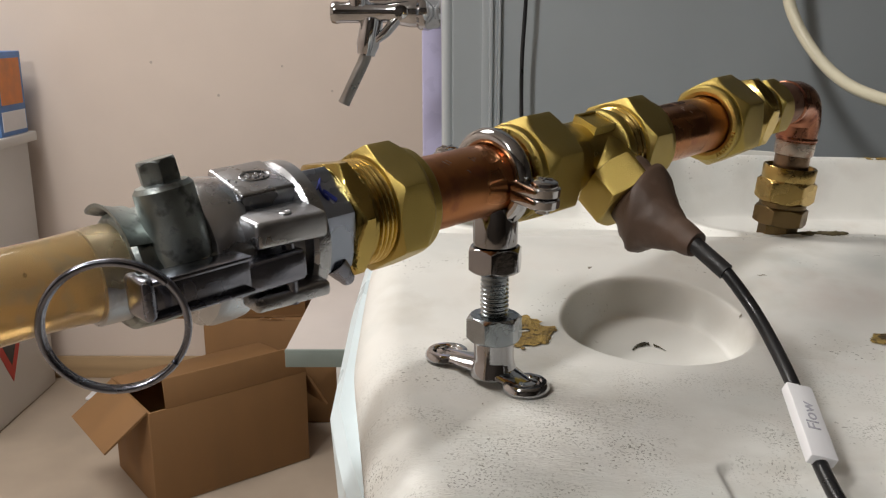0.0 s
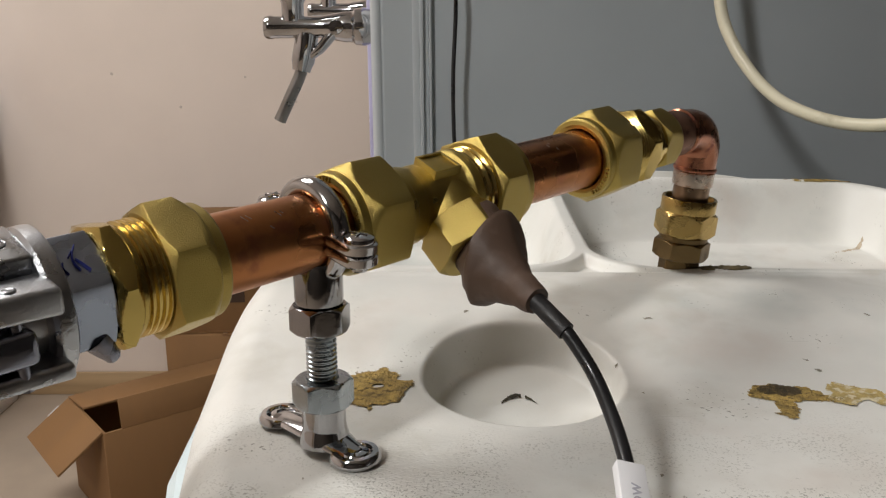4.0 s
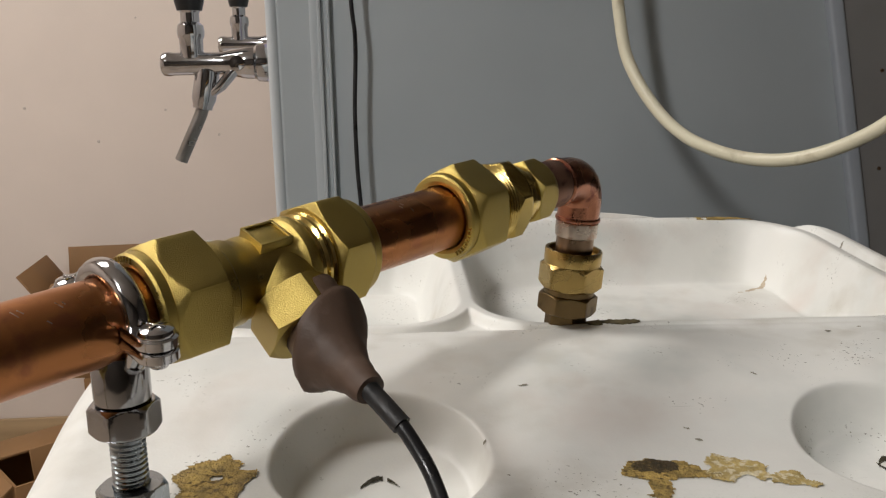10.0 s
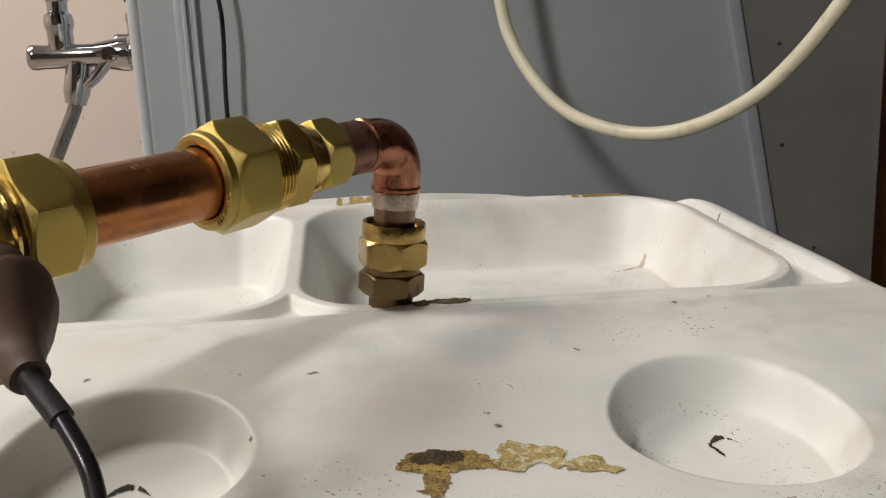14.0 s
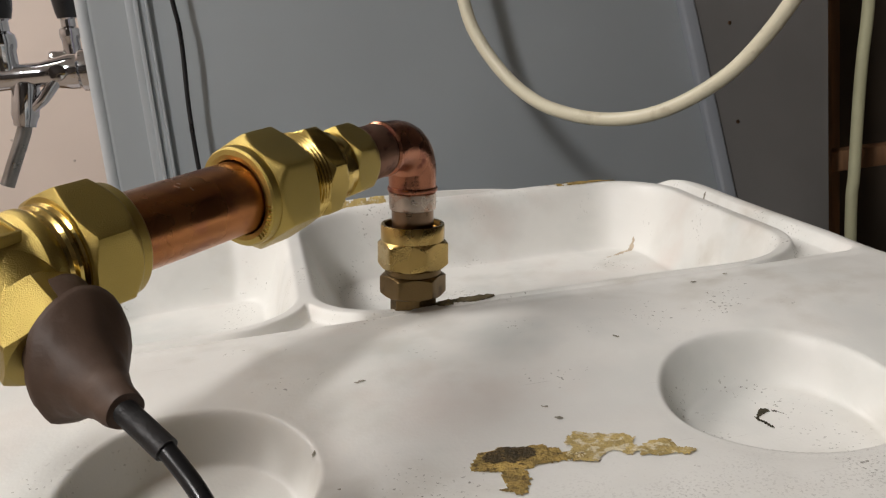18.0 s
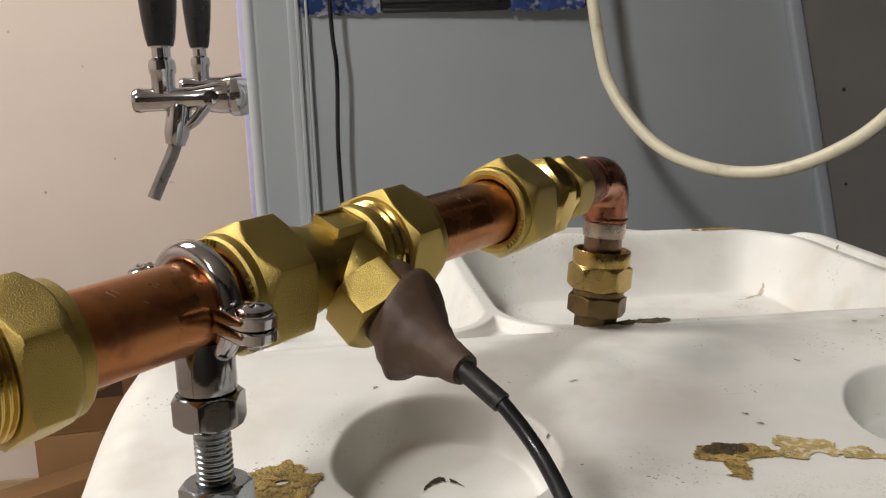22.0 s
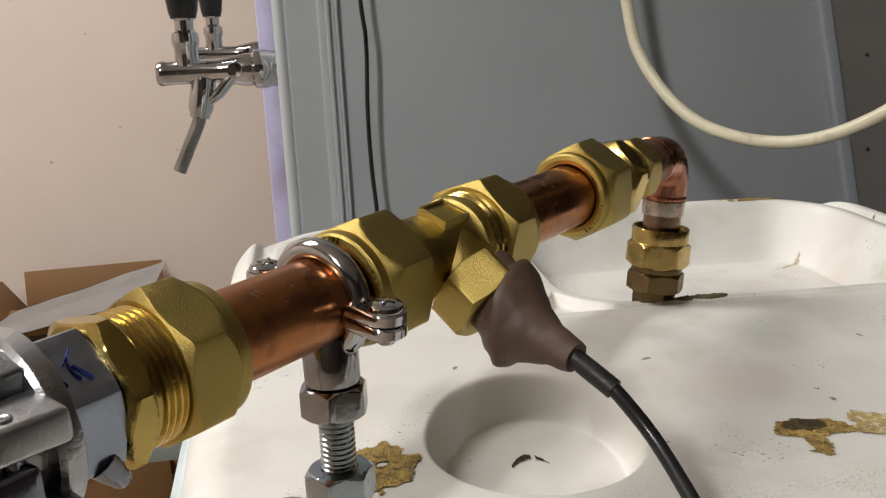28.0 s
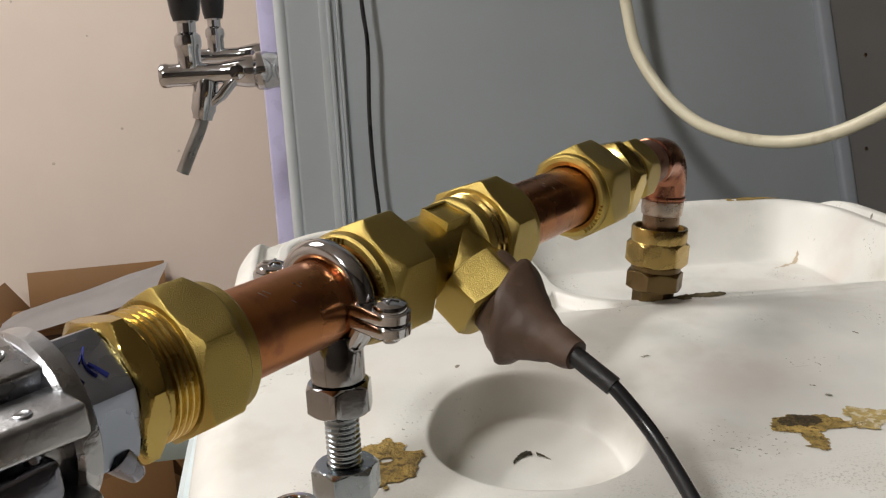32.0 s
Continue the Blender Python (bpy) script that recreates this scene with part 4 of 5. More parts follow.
up_ear = part("pivot_lug", ear(0.0036, 0.0104, 0.0120, 0.0236, -0.1010, -0.0802), ALU, cam_c, at=RUN)
part("pivot_pin", lathe([(0.0017, 0.0100), (0.0017, 0.01065), (0.0013, 0.01085), (0.0010, 0.0107)], 24), ALU, up_ear, at=RUN @ Matrix.Translation((0.0001, 0.0198, -0.0905)) @ pose(0, 0, 0, 0, 90, 0))
part("pivot_lug", ear(-0.0128, -0.0086, 0.0090, 0.0215, -0.1020, -0.0795), ALU, cam_c, at=RUN)
part("pivot_pin", lathe([(0.0016, -0.013), (0.0016, 0.0050)], 20), STEEL_DARK, cam_c, at=RUN @ Matrix.Translation((0, 0.0198, -0.0905)) @ pose(0, 0, 0, 0, 90, 0))
lever = block(-0.0070, 0.0014, 0.0150, 0.0230, -0.1080, -0.0868, 0.0018, 3)
lev = part("lever_arm", lever, STEEL_DARK, cam_c, "dark steel cam lever", RUN, 40)
part("lever_plate", block(-0.0036, 0.0040, 0.0208, 0.0262, -0.1310, -0.1050, 0.0008, 2), STEEL_DARK, lev, at=RUN)
for x0, x1 in ((0.0034, 0.0047), (-0.0044, -0.0032)):
    part("lever_flange", block(x0, x1, 0.0200, 0.0278, -0.1306, -0.1052, 0.0005, 2), STEEL_DARK, lev, at=RUN)
part("lever_end", block(-0.0044, 0.0054, 0.0180, 0.0280, -0.1322, -0.1290, 0.0014, 3), STEEL_DARK, lev, at=RUN)
RC = RUN @ Vector((-0.0040, 0.0240, -0.1374))
rp = [RC + 0.0149 * (math.cos(2 * math.pi * k / 96) * Vector((0.975, 0.20, 0.05)) + math.sin(2 * math.pi * k / 96) * Vector((-0.02, -0.12, 0.985))) for k in range(96)]
rb = tube(rp, 0.00085, 12, True)
join(rb, tube([p + Vector((0.0003, -0.0016, 0.0003)) for p in rp[10:86]], 0.00085, 12))
part("pull_ring", rb, STEEL_DARK, cam_c, "split steel pull ring", Matrix.Identity(4))
NR, NT = RUN @ Vector((-0.0098, 0.0108, -0.0702)), RUN @ Vector((-0.0152, 0.0120, -0.0668))
nose = tube([NR, NR.lerp(NT, 0.40), NR.lerp(NT, 0.70), NR.lerp(NT, 0.90), NR.lerp(NT, 1.02), NR.lerp(NT, 1.08)], [0.0034, 0.0029, 0.0023, 0.0021, 0.0015, 0.0005], 20)
part("lock_nose", nose, STEEL_DARK, cam_c, at=Matrix.Identity(4))

hose = thing("vinyl_hose", "yellowed clear vinyl hose pushed on the coupler", "hose", on_run(-0.15))
hp = [RUN @ Vector((0.0006, 0, -0.119)), RUN @ Vector((0.0011, 0, -0.132)), RUN @ Vector((0.0012, 0.0, -0.150)), RUN @ Vector((0.0002, -0.001, -0.172)), RUN @ Vector((-0.004, -0.004, -0.205)), RUN @ Vector((-0.045, -0.012, -0.262)), Vector((-0.30, 0.02, -0.10)), Vector((-0.36, -0.02, -0.30)), Vector((-0.36, -0.02, FLOOR + 0.02))]
hs = smooth_path(hp, 8)
hr = [0.0106 + 0.0009 * math.exp(-((i - 6) / 4.0) ** 2) for i in range(len(hs))]
part("hose_wall", tube(hs, hr, 32), VINYL, hose, at=Matrix.Identity(4))
part("hose_bore", tube(hs[1:-1], [r - 0.0026 for r in hr[1:-1]], 28), VINYL_CORE, hose, "cloudy amber inside of the hose", Matrix.Identity(4))
hclamp = thing("hose_clamp", "galvanised bolt hose clamp round the vinyl hose", "hose clamp", on_run(-0.124))
part("band", lathe([(0.0118, -0.1262), (0.0132, -0.1260), (0.0142, -0.1250), (0.0146, -0.1180), (0.0142, -0.1130), (0.0126, -0.1125)], 56), GALV, hclamp, at=RUN)
CB = RUN @ Matrix.Translation((0.0122, 0.0102, -0.1150)) @ frame_of((0, 0, 0), (0.985, -0.14, -0.10), (0, 0, 1))
part("barrel", lathe([(0.0062, -0.0100), (0.0070, -0.0094), (0.0073, -0.0070), (0.0071, 0.0080), (0.0062, 0.0092), (0.0042, 0.0096)], 36), GALV, hclamp, at=CB)
part("bolt_head", hexnut(0.0086, 0.0092, 0.0150, 0.0, 0.0005, 0.0008, radians(12)), GALV, hclamp, "hexagonal bolt head", CB, 25)
lip = bmesh.new()
vs = [[lip.verts.new(((0.0146 + dr + 0.0018 * e * e) * math.cos(radians(a)), (0.0146 + dr + 0.0018 * e * e) * math.sin(radians(a)), -0.1215 - 0.0062 * e)) for a in range(-35, 56, 6)] for dr in (0.0, 0.0009) for e in (0, 0.35, 0.7, 1.0)]
for rowset in (vs[:4], vs[4:]):
    for r0, r1 in zip(rowset, rowset[1:]):
        for k in range(len(r0) - 1):
            lip.faces.new((r0[k], r0[k + 1], r1[k + 1], r1[k]))
for k in range(len(vs[0]) - 1):
    lip.faces.new((vs[3][k], vs[3][k + 1], vs[7][k + 1], vs[7][k]))
part("band_end", lip, GALV, hclamp, "bent steel band end", RUN)

# ---- the probe in the branch ----
probe = thing("temperature_probe", "sensor potted in brown sealant with black cable", "sensor", Matrix.Translation(BRANCH @ Vector((0, 0, 0.026))))
TIP = Vector((0.0778, 0.2556, 0.0370))
SHR = Vector((0.0860, 0.2475, 0.0300))
b0, b1 = BRANCH @ Vector((0, 0, 0.0180)), BRANCH @ Vector((0, 0, 0.0290))
bp = smooth_path([b0, b1, b1.lerp(TIP, 0.35), b1.lerp(TIP, 0.7), TIP], 9)
br = []
for i in range(len(bp)):
    u = i / (len(bp) - 1)
    br.append(float(np.interp(u, (0, 0.15, 0.22, 0.30, 0.38, 0.50, 0.62, 0.75, 0.88, 1), (0.0110, 0.0118, 0.0134, 0.0146, 0.0142, 0.0106, 0.0080, 0.0062, 0.0051, 0.0044))))
blob = tube(bp, br, 36)
LEAN = Vector((0.81, 0.099, 0.582)).normalized()
for v in blob.verts:
    z, w = (v.co - b0).dot(BR_DIR), (v.co - b0).dot(LEAN)
    hold = 1 - float(smooth((z - 0.011) / 0.014))
    v.co += hold * (LEAN * 0.0030 - BR_DIR * 0.36 * w)
    v.co += 0.0010 * noise.noise_vector(v.co * 70) + 0.0006 * noise.noise_vector(v.co * 200)
part("sealant", blob, SEALANT, probe, "lumpy brown sealant", Matrix.Identity(4), 60)
part("heat_shrink", tube(smooth_path([TIP - (SHR - TIP) * 0.25, TIP.lerp(SHR, 0.5), SHR], 5), 0.0029, 20), BLACK_SHRINK, probe, at=Matrix.Identity(4))
cab = smooth_path([TIP.lerp(SHR, 0.6), SHR, (0.0930, 0.2395, 0.0200), (0.0970, 0.2270, 0.0105), (0.0985, 0.2140, 0.0032), (0.0978, 0.2010, -0.0025), (0.0966, 0.1870, -0.0078), (0.0966, 0.1680, -0.0122), (0.0985, 0.148, -0.0158), (0.103, 0.126, -0.026), (0.112, 0.100, -0.07), (0.125, 0.070, -0.25), (0.13, 0.06, -0.45), (0.13, -0.02, FLOOR + 0.005)], 8)
part("cable", tube(cab, 0.00215, 16), BLACK, probe, "glossy black sensor cable", Matrix.Identity(4))
L0, L1 = Vector((0.0984, 0.2135, 0.0032)), Vector((0.0968, 0.1875, -0.0072))
LM = frame_of(L0, L1 - L0, (0.25, -0.3, 0.92))
lab = block(-0.0012, 0.0026, -0.0041, 0.0041, 0.0, (L1 - L0).length, 0.0006)
lb = part("label", lab, PAPER, probe, "white paper flag label", LM)


def lettering(text, size, m, parent, at, thick=0.00006):
    cu = bpy.data.curves.new("lettering", "FONT")
    cu.body, cu.size, cu.align_x, cu.align_y, cu.extrude = text, size, "CENTER", "CENTER", thick
    tmp = new("lettering_tmp", cu)
    deps = bpy.context.evaluated_depsgraph_get()
    me = bpy.data.meshes.new_from_object(tmp.evaluated_get(deps))
    bpy.data.objects.remove(tmp)
    me.materials.clear()
    me.materials.append(m)
    return part("lettering", me, None, parent, "handwritten pen letters", at)


lettering("Flow", 0.0056, INK, lb, LM @ Matrix(((0, 0, 1, 0.00272), (0, 1, 0, 0.0), (-1, 0, 0, 0.0128), (0, 0, 0, 1))) @ pose(0, 0, 0, 0, 0, 0))

# ---- fridge panel with trim, edge strip and taps ----
FY = 0.822
FRONT = pose(0, FY, 0, 0, 0, 2.6)
fridge = thing("fridge", "tall grey painted fridge cabinet with aluminium trim", "fridge", pose(0.25, 1.1, FLOOR))
part("door_panel", block(-0.006, 0.664, 0, 0.045, FLOOR + 0.02, CEIL - 0.35, 0.004, 3), GREYPANEL, fridge, at=FRONT)
part("cabinet", block(-0.014, 0.60, FY + 0.075, 1.52, FLOOR + 0.001, CEIL - 0.35, 0.006), GREYPANEL, fridge, at=Matrix.Identity(4))
part("edge_strip", lathe([(0.006, FLOOR + 0.02), (0.006, CEIL - 0.36)], 24), GREYTRIM, fridge, at=FRONT @ pose(-0.0085, 0.006, 0))
# added strip: the cool gleam is put into its colour
part("side_strip", block(-0.045, -0.0145, 1.16, 1.18, FLOOR + 0.02, CEIL - 0.36, 0.003), LILAC, fridge, "lilac strip standing in for a cool gleam", Matrix.Identity(4))
for x0, x1, dy in ((0.0235, 0.0300, 0.003), (0.0300, 0.0335, 0.0065), (0.0335, 0.0385, 0.0025), (0.0385, 0.0410, 0.0055)):
    part("trim", block(x0, x1, -dy, 0.002, FLOOR + 0.02, CEIL - 0.36, 0.0008), GREYTRIM, fridge, "vertical aluminium trim", FRONT)


def strip_x(z):
    return 0.5375 - 0.2040 * z


side = thing("grey_board", "dull grey sheet panel beside the fridge with screws", "panel", FRONT)
DULL = material("dull_grey_sheet", (0.21, 0.205, 0.20), 0.5, 0.0, 0.12, 7, 300, 0.1, 0.0005)
z0, z1 = -0.60, 0.62
part("sheet", sheet([(strip_x(z0), z0), (0.663, z0), (0.663, z1), (strip_x(z1), z1)], 0.0005, 0.0045), DULL, side, at=FRONT @ pose(0, 0, 0, 90))
for sx, sz in ((0.562, 0.012), (0.556, 0.105), (0.60, -0.09), (0.585, 0.20)):
    part("screw", lathe([(0.0016, -0.002), (0.0018, 0.0008), (0.0008, 0.0014)], 14), TUBE_BROWN, side, at=FRONT @ pose(sx, -0.0045, sz, 90))
strip = thing("corner_strip", "blue-grey plastic corner strip down the fridge front", "trim strip", FRONT)
sp0, sp1 = Vector((strip_x(0.62), -0.004, 0.62)), Vector((strip_x(-0.60), -0.004, -0.60))
part("strip", block(-0.0070, 0.0070, -0.006, 0.006, 0, (sp1 - sp0).length, 0.003, 3), material("blue_grey_plastic", (0.33, 0.36, 0.40), 0.40, 0.0, 0.05, 20, 400, 0.05), strip, at=FRONT @ frame_of(sp0, sp1 - sp0, (1, 0, 0)))

lead = thing("black_lead", "thin black cable hanging down the fridge front", "cable", pose(0.062, 0.812, 0.4))
lp = smooth_path([(0.058, 0.812, CEIL - 0.36), (0.060, 0.810, 0.45), (0.0600, 0.806, 0.20), (0.0630, 0.806, 0.14), (0.0605, 0.806, 0.08), (0.0608, 0.806, 0.03), (0.0635, 0.806, -0.03), (0.066, 0.808, -0.2), (0.070, 0.810, FLOOR + 0.01)], 8)
part("cable", tube(lp, 0.0019, 12), BLACK, lead, at=Matrix.Identity(4))


def beer_tap(at, spout=True):
    tap = thing("beer_tap", "chrome beer tap with tall black handle on the fridge side", "tap", at, "taps on the fridge side")
    turn = at @ pose(0, 0, 0, 0, 90, 0)
    part("body", lathe([(0.0101, -0.145), (0.0118, -0.143), (0.0123, -0.138), (0.0114, -0.134), (0.0113, -0.085), (0.0125, -0.080), (0.0149, -0.066), (0.0161, -0.060), (0.0161, -0.052), (0.0189, -0.049), (0.0197, -0.040), (0.0179, -0.034), (0.0179, -0.0262)], 32), CHROME, tap, at=turn)
    if spout:
        part("spout_collar", lathe([(0.0111, 0.0), (0.0123, -0.006), (0.0123, -0.030), (0.0103, -0.036), (0.0098, -0.040)], 28), CHROME, tap, at=at @ pose(-0.100, 0, -0.006, 0, 12, 0))
    sp = spout and smooth_path([at @ Vector((-0.107, 0, -0.040)), at @ Vector((-0.111, 0, -0.052)), at @ Vector((-0.124, 0, -0.078)), at @ Vector((-0.134, 0, -0.098))], 6)
    if spout:
        part("spout", tube(sp, 0.0066, 20), SPOUT, tap, at=Matrix.Identity(4))
    part("brace", tube([at @ Vector((-0.072, -0.006, -0.006)), at @ Vector((-0.086, -0.008, -0.022)), at @ Vector((-0.098, -0.004, -0.030))], [0.0058, 0.0054, 0.0048], 16), CHROME, tap, at=Matrix.Identity(4))
    part("knob", lathe([(0.0025, 0.0), (0.0071, 0.001), (0.0077, 0.004), (0.0071, 0.008), (0.0025, 0.009)], 24), CHROME, tap, at=at @ pose(-0.068, -0.012, 0.0, 90))
    part("ferrule", lathe([(0.0111, 0.006), (0.0116, 0.010), (0.0116, 0.024), (0.0131, 0.027), (0.0136, 0.032), (0.0126, 0.038), (0.0093, 0.041), (0.0093, 0.050), (0.0116, 0.053)], 28), CHROME, tap, at=at @ pose(-0.115, 0, 0, 0, 1, 0))
    part("handle", lathe([(0.0123, 0.052), (0.0145, 0.060), (0.0170, 0.080), (0.0195, 0.110), (0.0202, 0.135), (0.0176, 0.160), (0.0158, 0.185), (0.0170, 0.205), (0.0132, 0.222), (0.0050, 0.228)], 32), BLACK, tap, "tall black turned handle", at @ pose(-0.115, 0, 0, 0, 1, 0))
    return tap


beer_tap(pose(0.0090, 0.955, 0.1215))
beer_tap(pose(0.0, 1.34, 0.1450), False)

# ---- dark louvred unit wrapped in film above the panel ----
unit = thing("louvred_unit", "black louvred unit part-wrapped in blue plastic film", "appliance", pose(0.16, 0.78, 0.19))
part("housing", block(0.040, 0.290, 0.8235, FY + 0.001, 0.1885, 0.34, 0.0008, 2), BLACKPLASTIC, unit, at=Matrix.Identity(4))
for k in range(9):
    part("slat", block(0.106, 0.218, 0.8205, 0.8240, 0.1865 + 0.0085 * k, 0.1905 + 0.0085 * k, 0.001), BLACKPLASTIC, unit, at=Matrix.Identity(4))
for x0, x1 in ((0.034, 0.104), (0.220, 0.288)):
    fb = bmesh.new()
    gx, gy = 18, 14
    vv = [[fb.verts.new((x0 + (x1 - x0) * i / gx, 0.8205 + 0.0016 * noise.noise(Vector((x0 * 50 + i * 0.7, j * 0.9, 2))), 0.186 + 0.06 * j / gy + (0.003 * noise.noise(Vector((i * 0.6, 4, 1))) if j == 0 else 0))) for i in range(gx + 1)] for j in range(gy + 1)]
    for j in range(gy):
        for i in range(gx):
            fb.faces.new((vv[j][i], vv[j][i + 1], vv[j + 1][i + 1], vv[j + 1][i]))
    bmesh.ops.solidify(fb, geom=fb.faces[:], thickness=0.0008)
    part("film", fb, BLUEFILM, unit, "crumpled blue and clear plastic film", Matrix.Identity(4), 60)

# ---- hoses on the panel ----
loop = thing("hanging_hose", "cream plastic hose hanging in a loop", "hose", pose(0.42, 0.79, 0.03))
lp = smooth_path([(0.262, 0.795, 0.62), (0.268, 0.785, 0.40), (0.275, 0.771, 0.23), (0.2827, 0.7608, 0.1432), (0.2908, 0.7510, 0.1097), (0.306, 0.7328, 0.0799), (0.3214, 0.7143, 0.0615), (0.3368, 0.6959, 0.0521), (0.3517, 0.6779, 0.0472), (0.3662, 0.6605, 0.0461), (0.3802, 0.6437, 0.0485), (0.3937, 0.6275, 0.0547), (0.4067, 0.6120, 0.0639), (0.4191, 0.5971, 0.0760), (0.4309, 0.5829, 0.0930), (0.4422, 0.5693, 0.1136), (0.4560, 0.5520, 0.145), (0.475, 0.530, 0.20), (0.505, 0.495, 0.32), (0.55, 0.45, 0.55), (0.56, 0.44, CEIL - 0.002)], 8)
part("hose_wall", tube(lp, 0.0050, 20), HOSE, loop, at=Matrix.Identity(4))
part("ceiling_clip", lathe([(0.004, -0.012), (0.009, -0.011), (0.009, -0.002), (0.012, 0.0)], 20), WHITEPANEL, loop, at=pose(0.56, 0.44, CEIL - 0.0005))
drop = thing("hanging_hose", "greenish old hose hanging beside a wooden post", "hose", pose(0.69, 0.84, 0))
lp = smooth_path([(0.712, 0.84, 0.6), (0.704, 0.84, 0.2), (0.7015, 0.84, 0.1156), (0.6945, 0.84, 0.058), (0.690, 0.84, 0.009), (0.6857, 0.84, -0.056), (0.682, 0.84, -0.11), (0.678, 0.84, -0.4), (0.678, 0.84, FLOOR + 0.01)], 8)
part("hose_wall", tube(lp, 0.0058, 16), HOSE_OLD, drop, at=Matrix.Identity(4))
post = thing("wooden_post", "rough dark brown wooden post beside the panel", "post", pose(0.685, 0.90, FLOOR))
part("post", block(0.668, 0.694, 0.885, 0.93, FLOOR + 0.001, CEIL - 0.002, 0.003), WOOD, post, at=Matrix.Identity(4))
part("rail", block(0.695, 1.10, 0.90, 0.925, -0.062, -0.040, 0.002), WOOD, post, at=Matrix.Identity(4))
part("back_post", block(0.735, 0.775, 0.985, 1.03, FLOOR + 0.001, CEIL - 0.002, 0.003), WOOD, post, at=Matrix.Identity(4))
wall("wall_recess", block(0.64, 1.5, 1.20, 1.25, FLOOR, CEIL), DARKBOARD, "dark board at the back of the recess")
wall("wall_recess_side", block(1.45, 1.5, 0.9, 1.199, FLOOR, CEIL), DARKBOARD, "dark board at the side of the recess")

# ---- small marks on the wall ----
for mx, mz, mr in ((-0.74, 0.02, 0.006), (-0.42, 0.01, 0.005), (-0.62, 0.30, 0.005), (-0.58, -0.06, 0.006), (-0.30, -0.05, 0.005), (-0.47, 0.22, 0.004)):
    part("wall_mark", lathe([(mr * 0.6, 0), (mr * 0.4, 0.0012)], 14), material("wall_scuff", (0.50, 0.43, 0.38), 0.7, bump=0), bpy.data.objects["wall_north"], at=pose(mx, WALL_Y, mz, 90))

# ---- table, boxes and cabinet by the far wall ----
table = thing("side_table", "small white laminate table beside the fridge", "table", pose(-0.12, 1.25, FLOOR))
# darker copy of the white laminate: the top's shade is put into the colour
part("tabletop", block(-0.212, -0.022, 0.995, 1.43, -0.304, -0.282, 0.002), material("shaded_table_laminate", (0.50, 0.455, 0.43), 0.45, 0.0, 0.08, 9, 300, 0.08), table, at=Matrix.Identity(4))
# thin added band: shade on the table's front edge, as a grey-green colour
part("front_edge_shade", block(-0.212, -0.022, 0.990, 0.9948, -0.3045, -0.2815, 0.001), material("shaded_edge_grey", (0.20, 0.235, 0.215), 0.5, 0.0, 0.1, 20, 300, 0.1), table, "grey-green front edge with its shade in the colour", Matrix.Identity(4))
for tx in (-0.195, -0.045):
    part("leg", block(tx - 0.012, tx + 0.012, 1.40, 1.424, FLOOR + 0.001, -0.305, 0.002), WHITEPANEL, table, at=Matrix.Identity(4))
    part("bracket", block(tx - 0.008, tx + 0.008, 1.20, 1.399, -0.325, -0.305, 0.002), WHITEPANEL, table, at=Matrix.Identity(4))


def carton(name, label, at, w, d, h, flaps, printed=False, front=None):
    """An open carton with walls of board and four flaps at the given degrees from upright."""
    t = 0.005
    c = thing(name, label, "cardboard box", at)
    part("bottom", block(-w / 2, w / 2, -d / 2, d / 2, 0.001, t), CARD, c, at=at)
    part("wall", block(-w / 2, w / 2, -d / 2, -d / 2 + t, t, h, 0.001), CARD, c, at=at)
    part("wall", block(-w / 2, w / 2, d / 2 - t, d / 2, t, h, 0.001), CARD, c, at=at)
    part("wall", block(-w / 2, -w / 2 + t, -d / 2 + t, d / 2 - t, t, h, 0.001), CARD, c, at=at)
    part("wall", block(w / 2 - t, w / 2, -d / 2 + t, d / 2 - t, t, h, 0.001), CARD, c, at=at)
    fl = d * (0.36 if printed else 0.48)
    part("flap", block(-w / 2 + (0.034 if front else 0), w / 2, -t / 2, t / 2, 0, front or fl, 0.001), CARD, c, at=at @ pose(0, -d / 2 + t / 2, h, flaps[0]))
    part("flap", block(-w / 2, w / 2, -t / 2, t / 2, 0, fl, 0.001), CARD, c, at=at @ pose(0, d / 2, h, -flaps[1]))
    part("flap", block(-t / 2, t / 2, -d / 2 + 0.006, d / 2 - 0.006, 0, fl, 0.001), CARD, c, at=at @ pose(-w / 2, 0, h, 0, -flaps[2]))
    part("flap", block(-t / 2, t / 2, -d / 2 + 0.006, d / 2 - 0.006, 0, fl, 0.001), CARD, c, at=at @ pose(w / 2, 0, h, 0, flaps[3]))
    if printed:
        ell = [(0.088 * math.cos(2 * math.pi * k / 48), 0.034 * math.sin(2 * math.pi * k / 48)) for k in range(48)]
        sq = block(-0.100, 0.100, -0.042, 0.042, 0, 0.0012)
        pm = at @ pose(0.0, -d / 2 - 0.0002, h - 0.052, 90)
        pl = part("printed_panel", sq, CARD_DARK, c, "dark printed rectangle", pm)
        part("printed_oval", sheet(ell, 0.0013, 0.0018), CARD, pl, "plain oval", pm)
        for k in range(4):
            part("printed_bar", block(-0.058 + 0.032 * k, -0.036 + 0.032 * k, -0.015, 0.015, 0.0019, 0.0023), CARD_DARK, pl, at=pm)
    return c


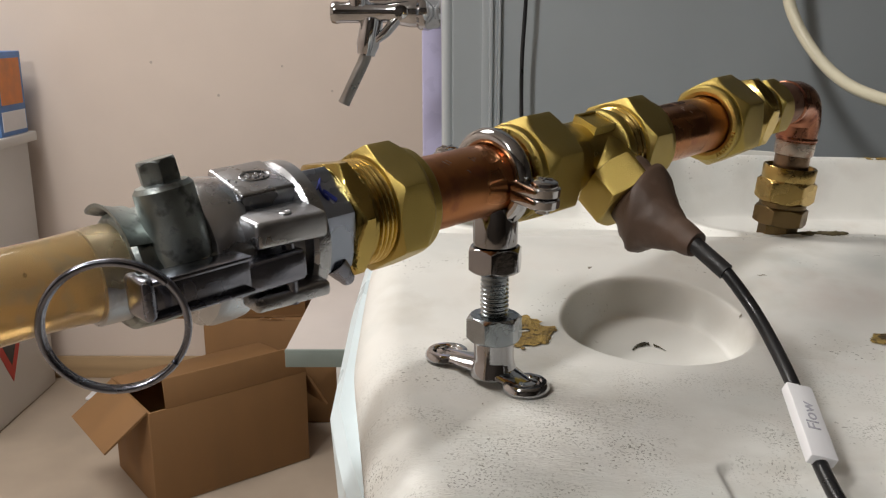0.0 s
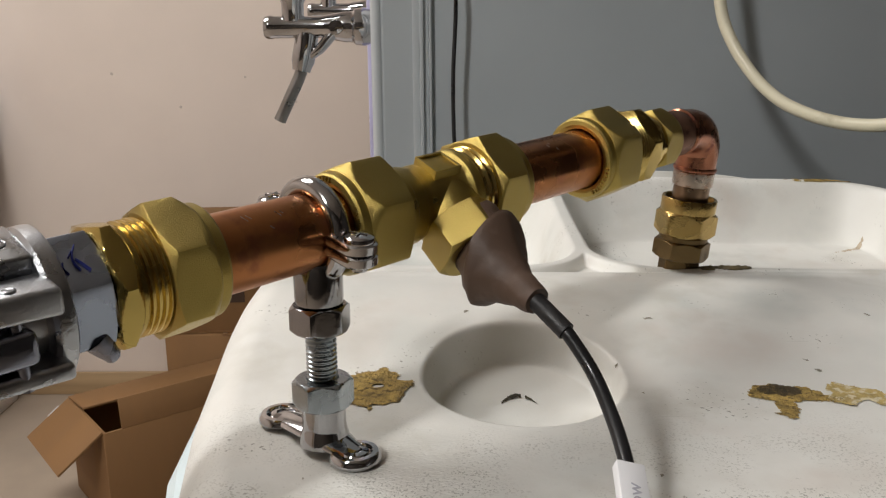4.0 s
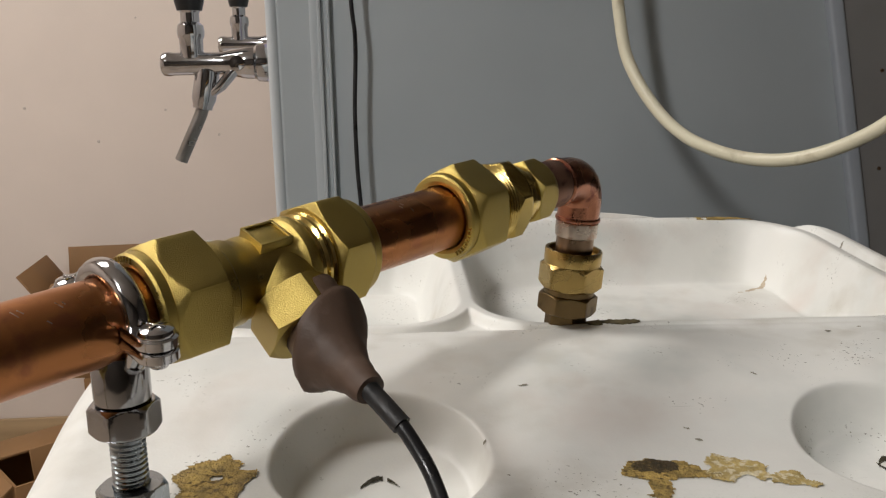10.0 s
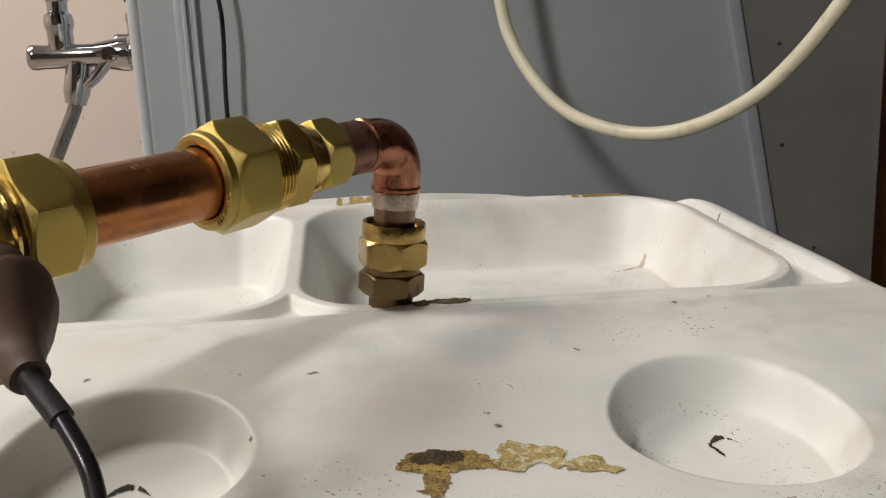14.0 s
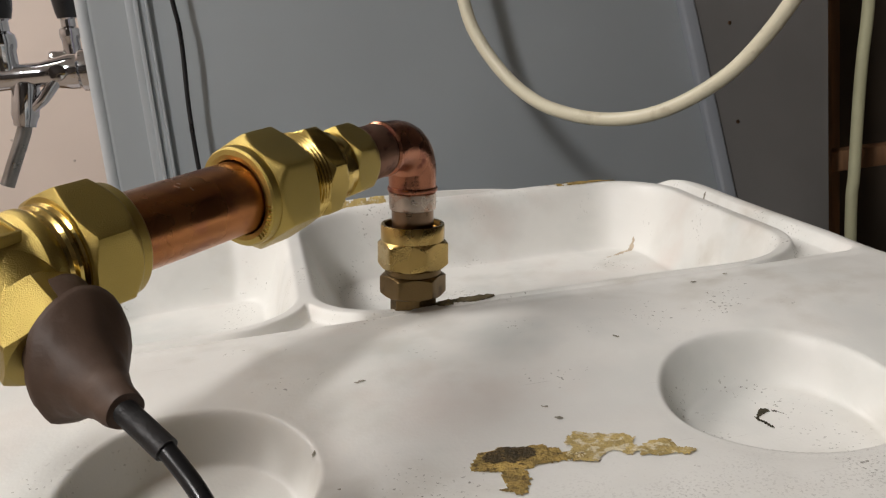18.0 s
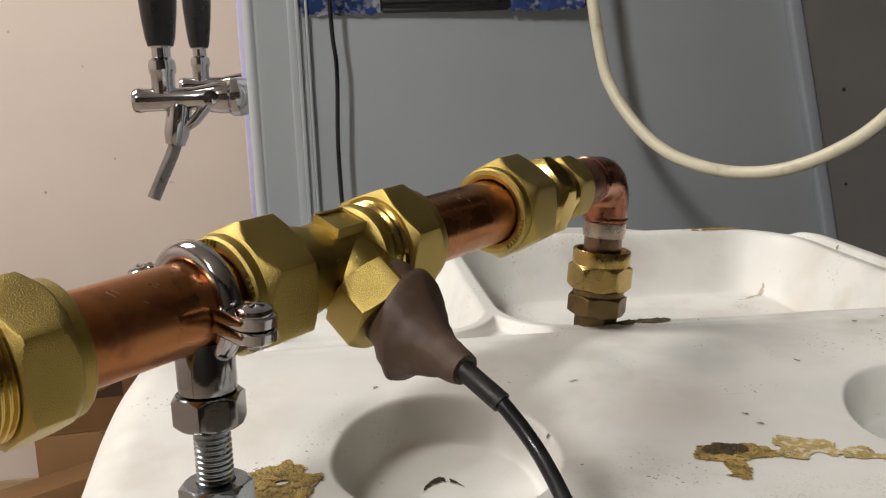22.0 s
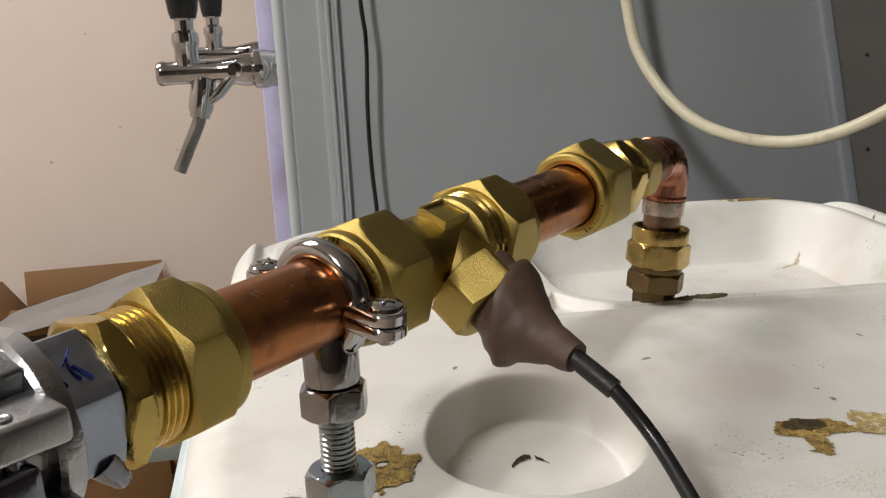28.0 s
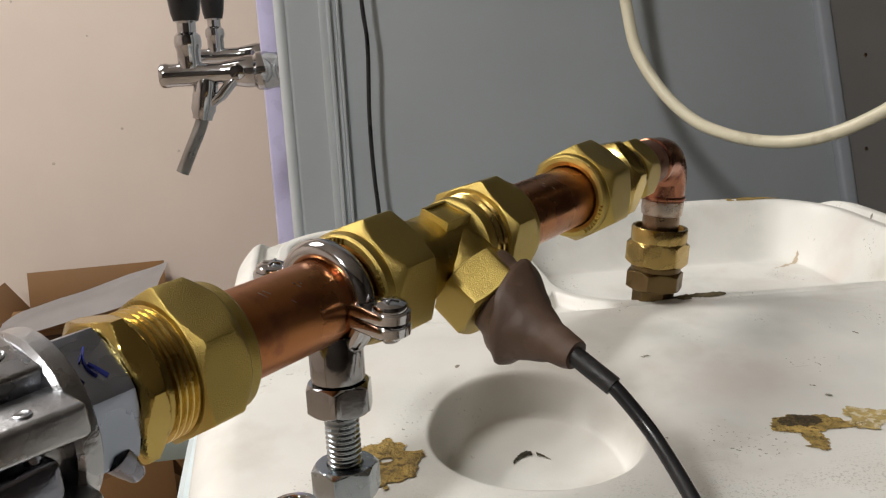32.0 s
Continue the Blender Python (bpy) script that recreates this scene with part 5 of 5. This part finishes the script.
carton("cardboard_box", "open brown cardboard box with flaps standing on the floor", pose(-0.511, 1.674, FLOOR + 0.001, 0, 0, 38.5), 0.335, 0.217, 0.20, (-8, -84, 125, 150), front=0.058)
low = thing("cardboard_box", "plain closed brown cardboard box against the wall", "cardboard box", pose(-0.41, 1.98, FLOOR))
part("body", block(-0.575, -0.245, 1.868, 2.125, FLOOR + 0.001, -0.5435, 0.003), CARD, low, at=Matrix.Identity(4))
part("tape", block(-0.445, -0.39, 1.8665, 2.1265, -0.5434, -0.5428), material("brown_tape", (0.24, 0.13, 0.06), 0.3, 0.0, 0.1, 40, 400, 0.1), low, "brown packing tape", Matrix.Identity(4))
carton("cardboard_box", "printed brown cardboard box with open top on another box", pose(-0.500, 1.985, -0.5425, 0, 0, 4), 0.30, 0.22, 0.165, (-70, 12, 35, 120), True)
paper = thing("paper_sheet", "large white sheet lying over the open carton", "paper", pose(-0.43, 1.90, -0.30))
pb = bmesh.new()
c00, c10, c11, c01 = Vector((-0.72, 1.80, -0.388)), Vector((-0.335, 1.82, -0.315)), Vector((-0.318, 1.93, -0.266)), Vector((-0.62, 1.93, -0.345))
vv = [[pb.verts.new(c00.lerp(c10, i / 16).lerp(c01.lerp(c11, i / 16), j / 10) + Vector((0, 0, 0.006 * noise.noise(Vector((i * 0.22, j * 0.3, 1)))))) for i in range(17)] for j in range(11)]
for j in range(10):
    for i in range(16):
        pb.faces.new((vv[j][i], vv[j][i + 1], vv[j + 1][i + 1], vv[j + 1][i]))
bmesh.ops.solidify(pb, geom=pb.faces[:], thickness=0.001)
part("sheet", pb, material("greyish_paper", (0.52, 0.50, 0.50), 0.6, 0.0, 0.05, 20, 500, 0.1), paper, at=Matrix.Identity(4))
cabinet = thing("white_cabinet", "white cabinet with a red and black warning sticker", "cabinet", pose(-1.3, 1.85, FLOOR))
part("body", block(-1.62, -1.045, 1.70, 2.11, FLOOR + 0.001, -0.166, 0.004), WHITEPANEL, cabinet, at=Matrix.Identity(4))
part("top", block(-1.64, -1.025, 1.68, 2.12, -0.165, -0.142, 0.003), WHITEPANEL, cabinet, at=Matrix.Identity(4))
tri_out = [(0.0, -0.07), (0.07, 0.05), (-0.07, 0.05)]
stm = Matrix(((0, 0, 1, -1.0445), (1, 0, 0, 1.90), (0, 1, 0, -0.64), (0, 0, 0, 1)))
sticker = part("sticker", sheet(tri_out, 0, 0.001), RED, cabinet, "red triangular sticker", stm)
part("sticker_print", sheet([(0.0, -0.03), (0.035, 0.03), (-0.035, 0.03)], 0.0011, 0.0016), BLACKPLASTIC, sticker, at=stm)
pack = thing("detergent_pack", "colourful orange and blue printed carton on the cabinet", "package", pose(-1.08, 2.02, -0.141))
part("carton", block(-1.15, -1.03, 1.96, 2.09, -0.141, 0.05, 0.003), BLUEPRINT, pack, at=Matrix.Identity(4))
part("print", block(-1.14, -1.04, 1.958, 1.9595, -0.06, 0.035), ORANGE, pack, "orange printed area", Matrix.Identity(4))
part("print", block(-1.0295, -1.028, 1.975, 2.075, -0.07, 0.035), ORANGE, pack, "orange printed area", Matrix.Identity(4))
part("print", block(-1.0295, -1.028, 1.970, 2.080, -0.13, -0.085), PAPER, pack, "white printed area", Matrix.Identity(4))
scrap = thing("paper_scrap", "small white paper scrap on the floor by the wall", "paper", pose(-0.86, 2.02, FLOOR))
part("scrap", block(-0.92, -0.82, 1.99, 2.05, FLOOR + 0.001, FLOOR + 0.008, 0.002), PAPER, scrap, at=Matrix.Identity(4))
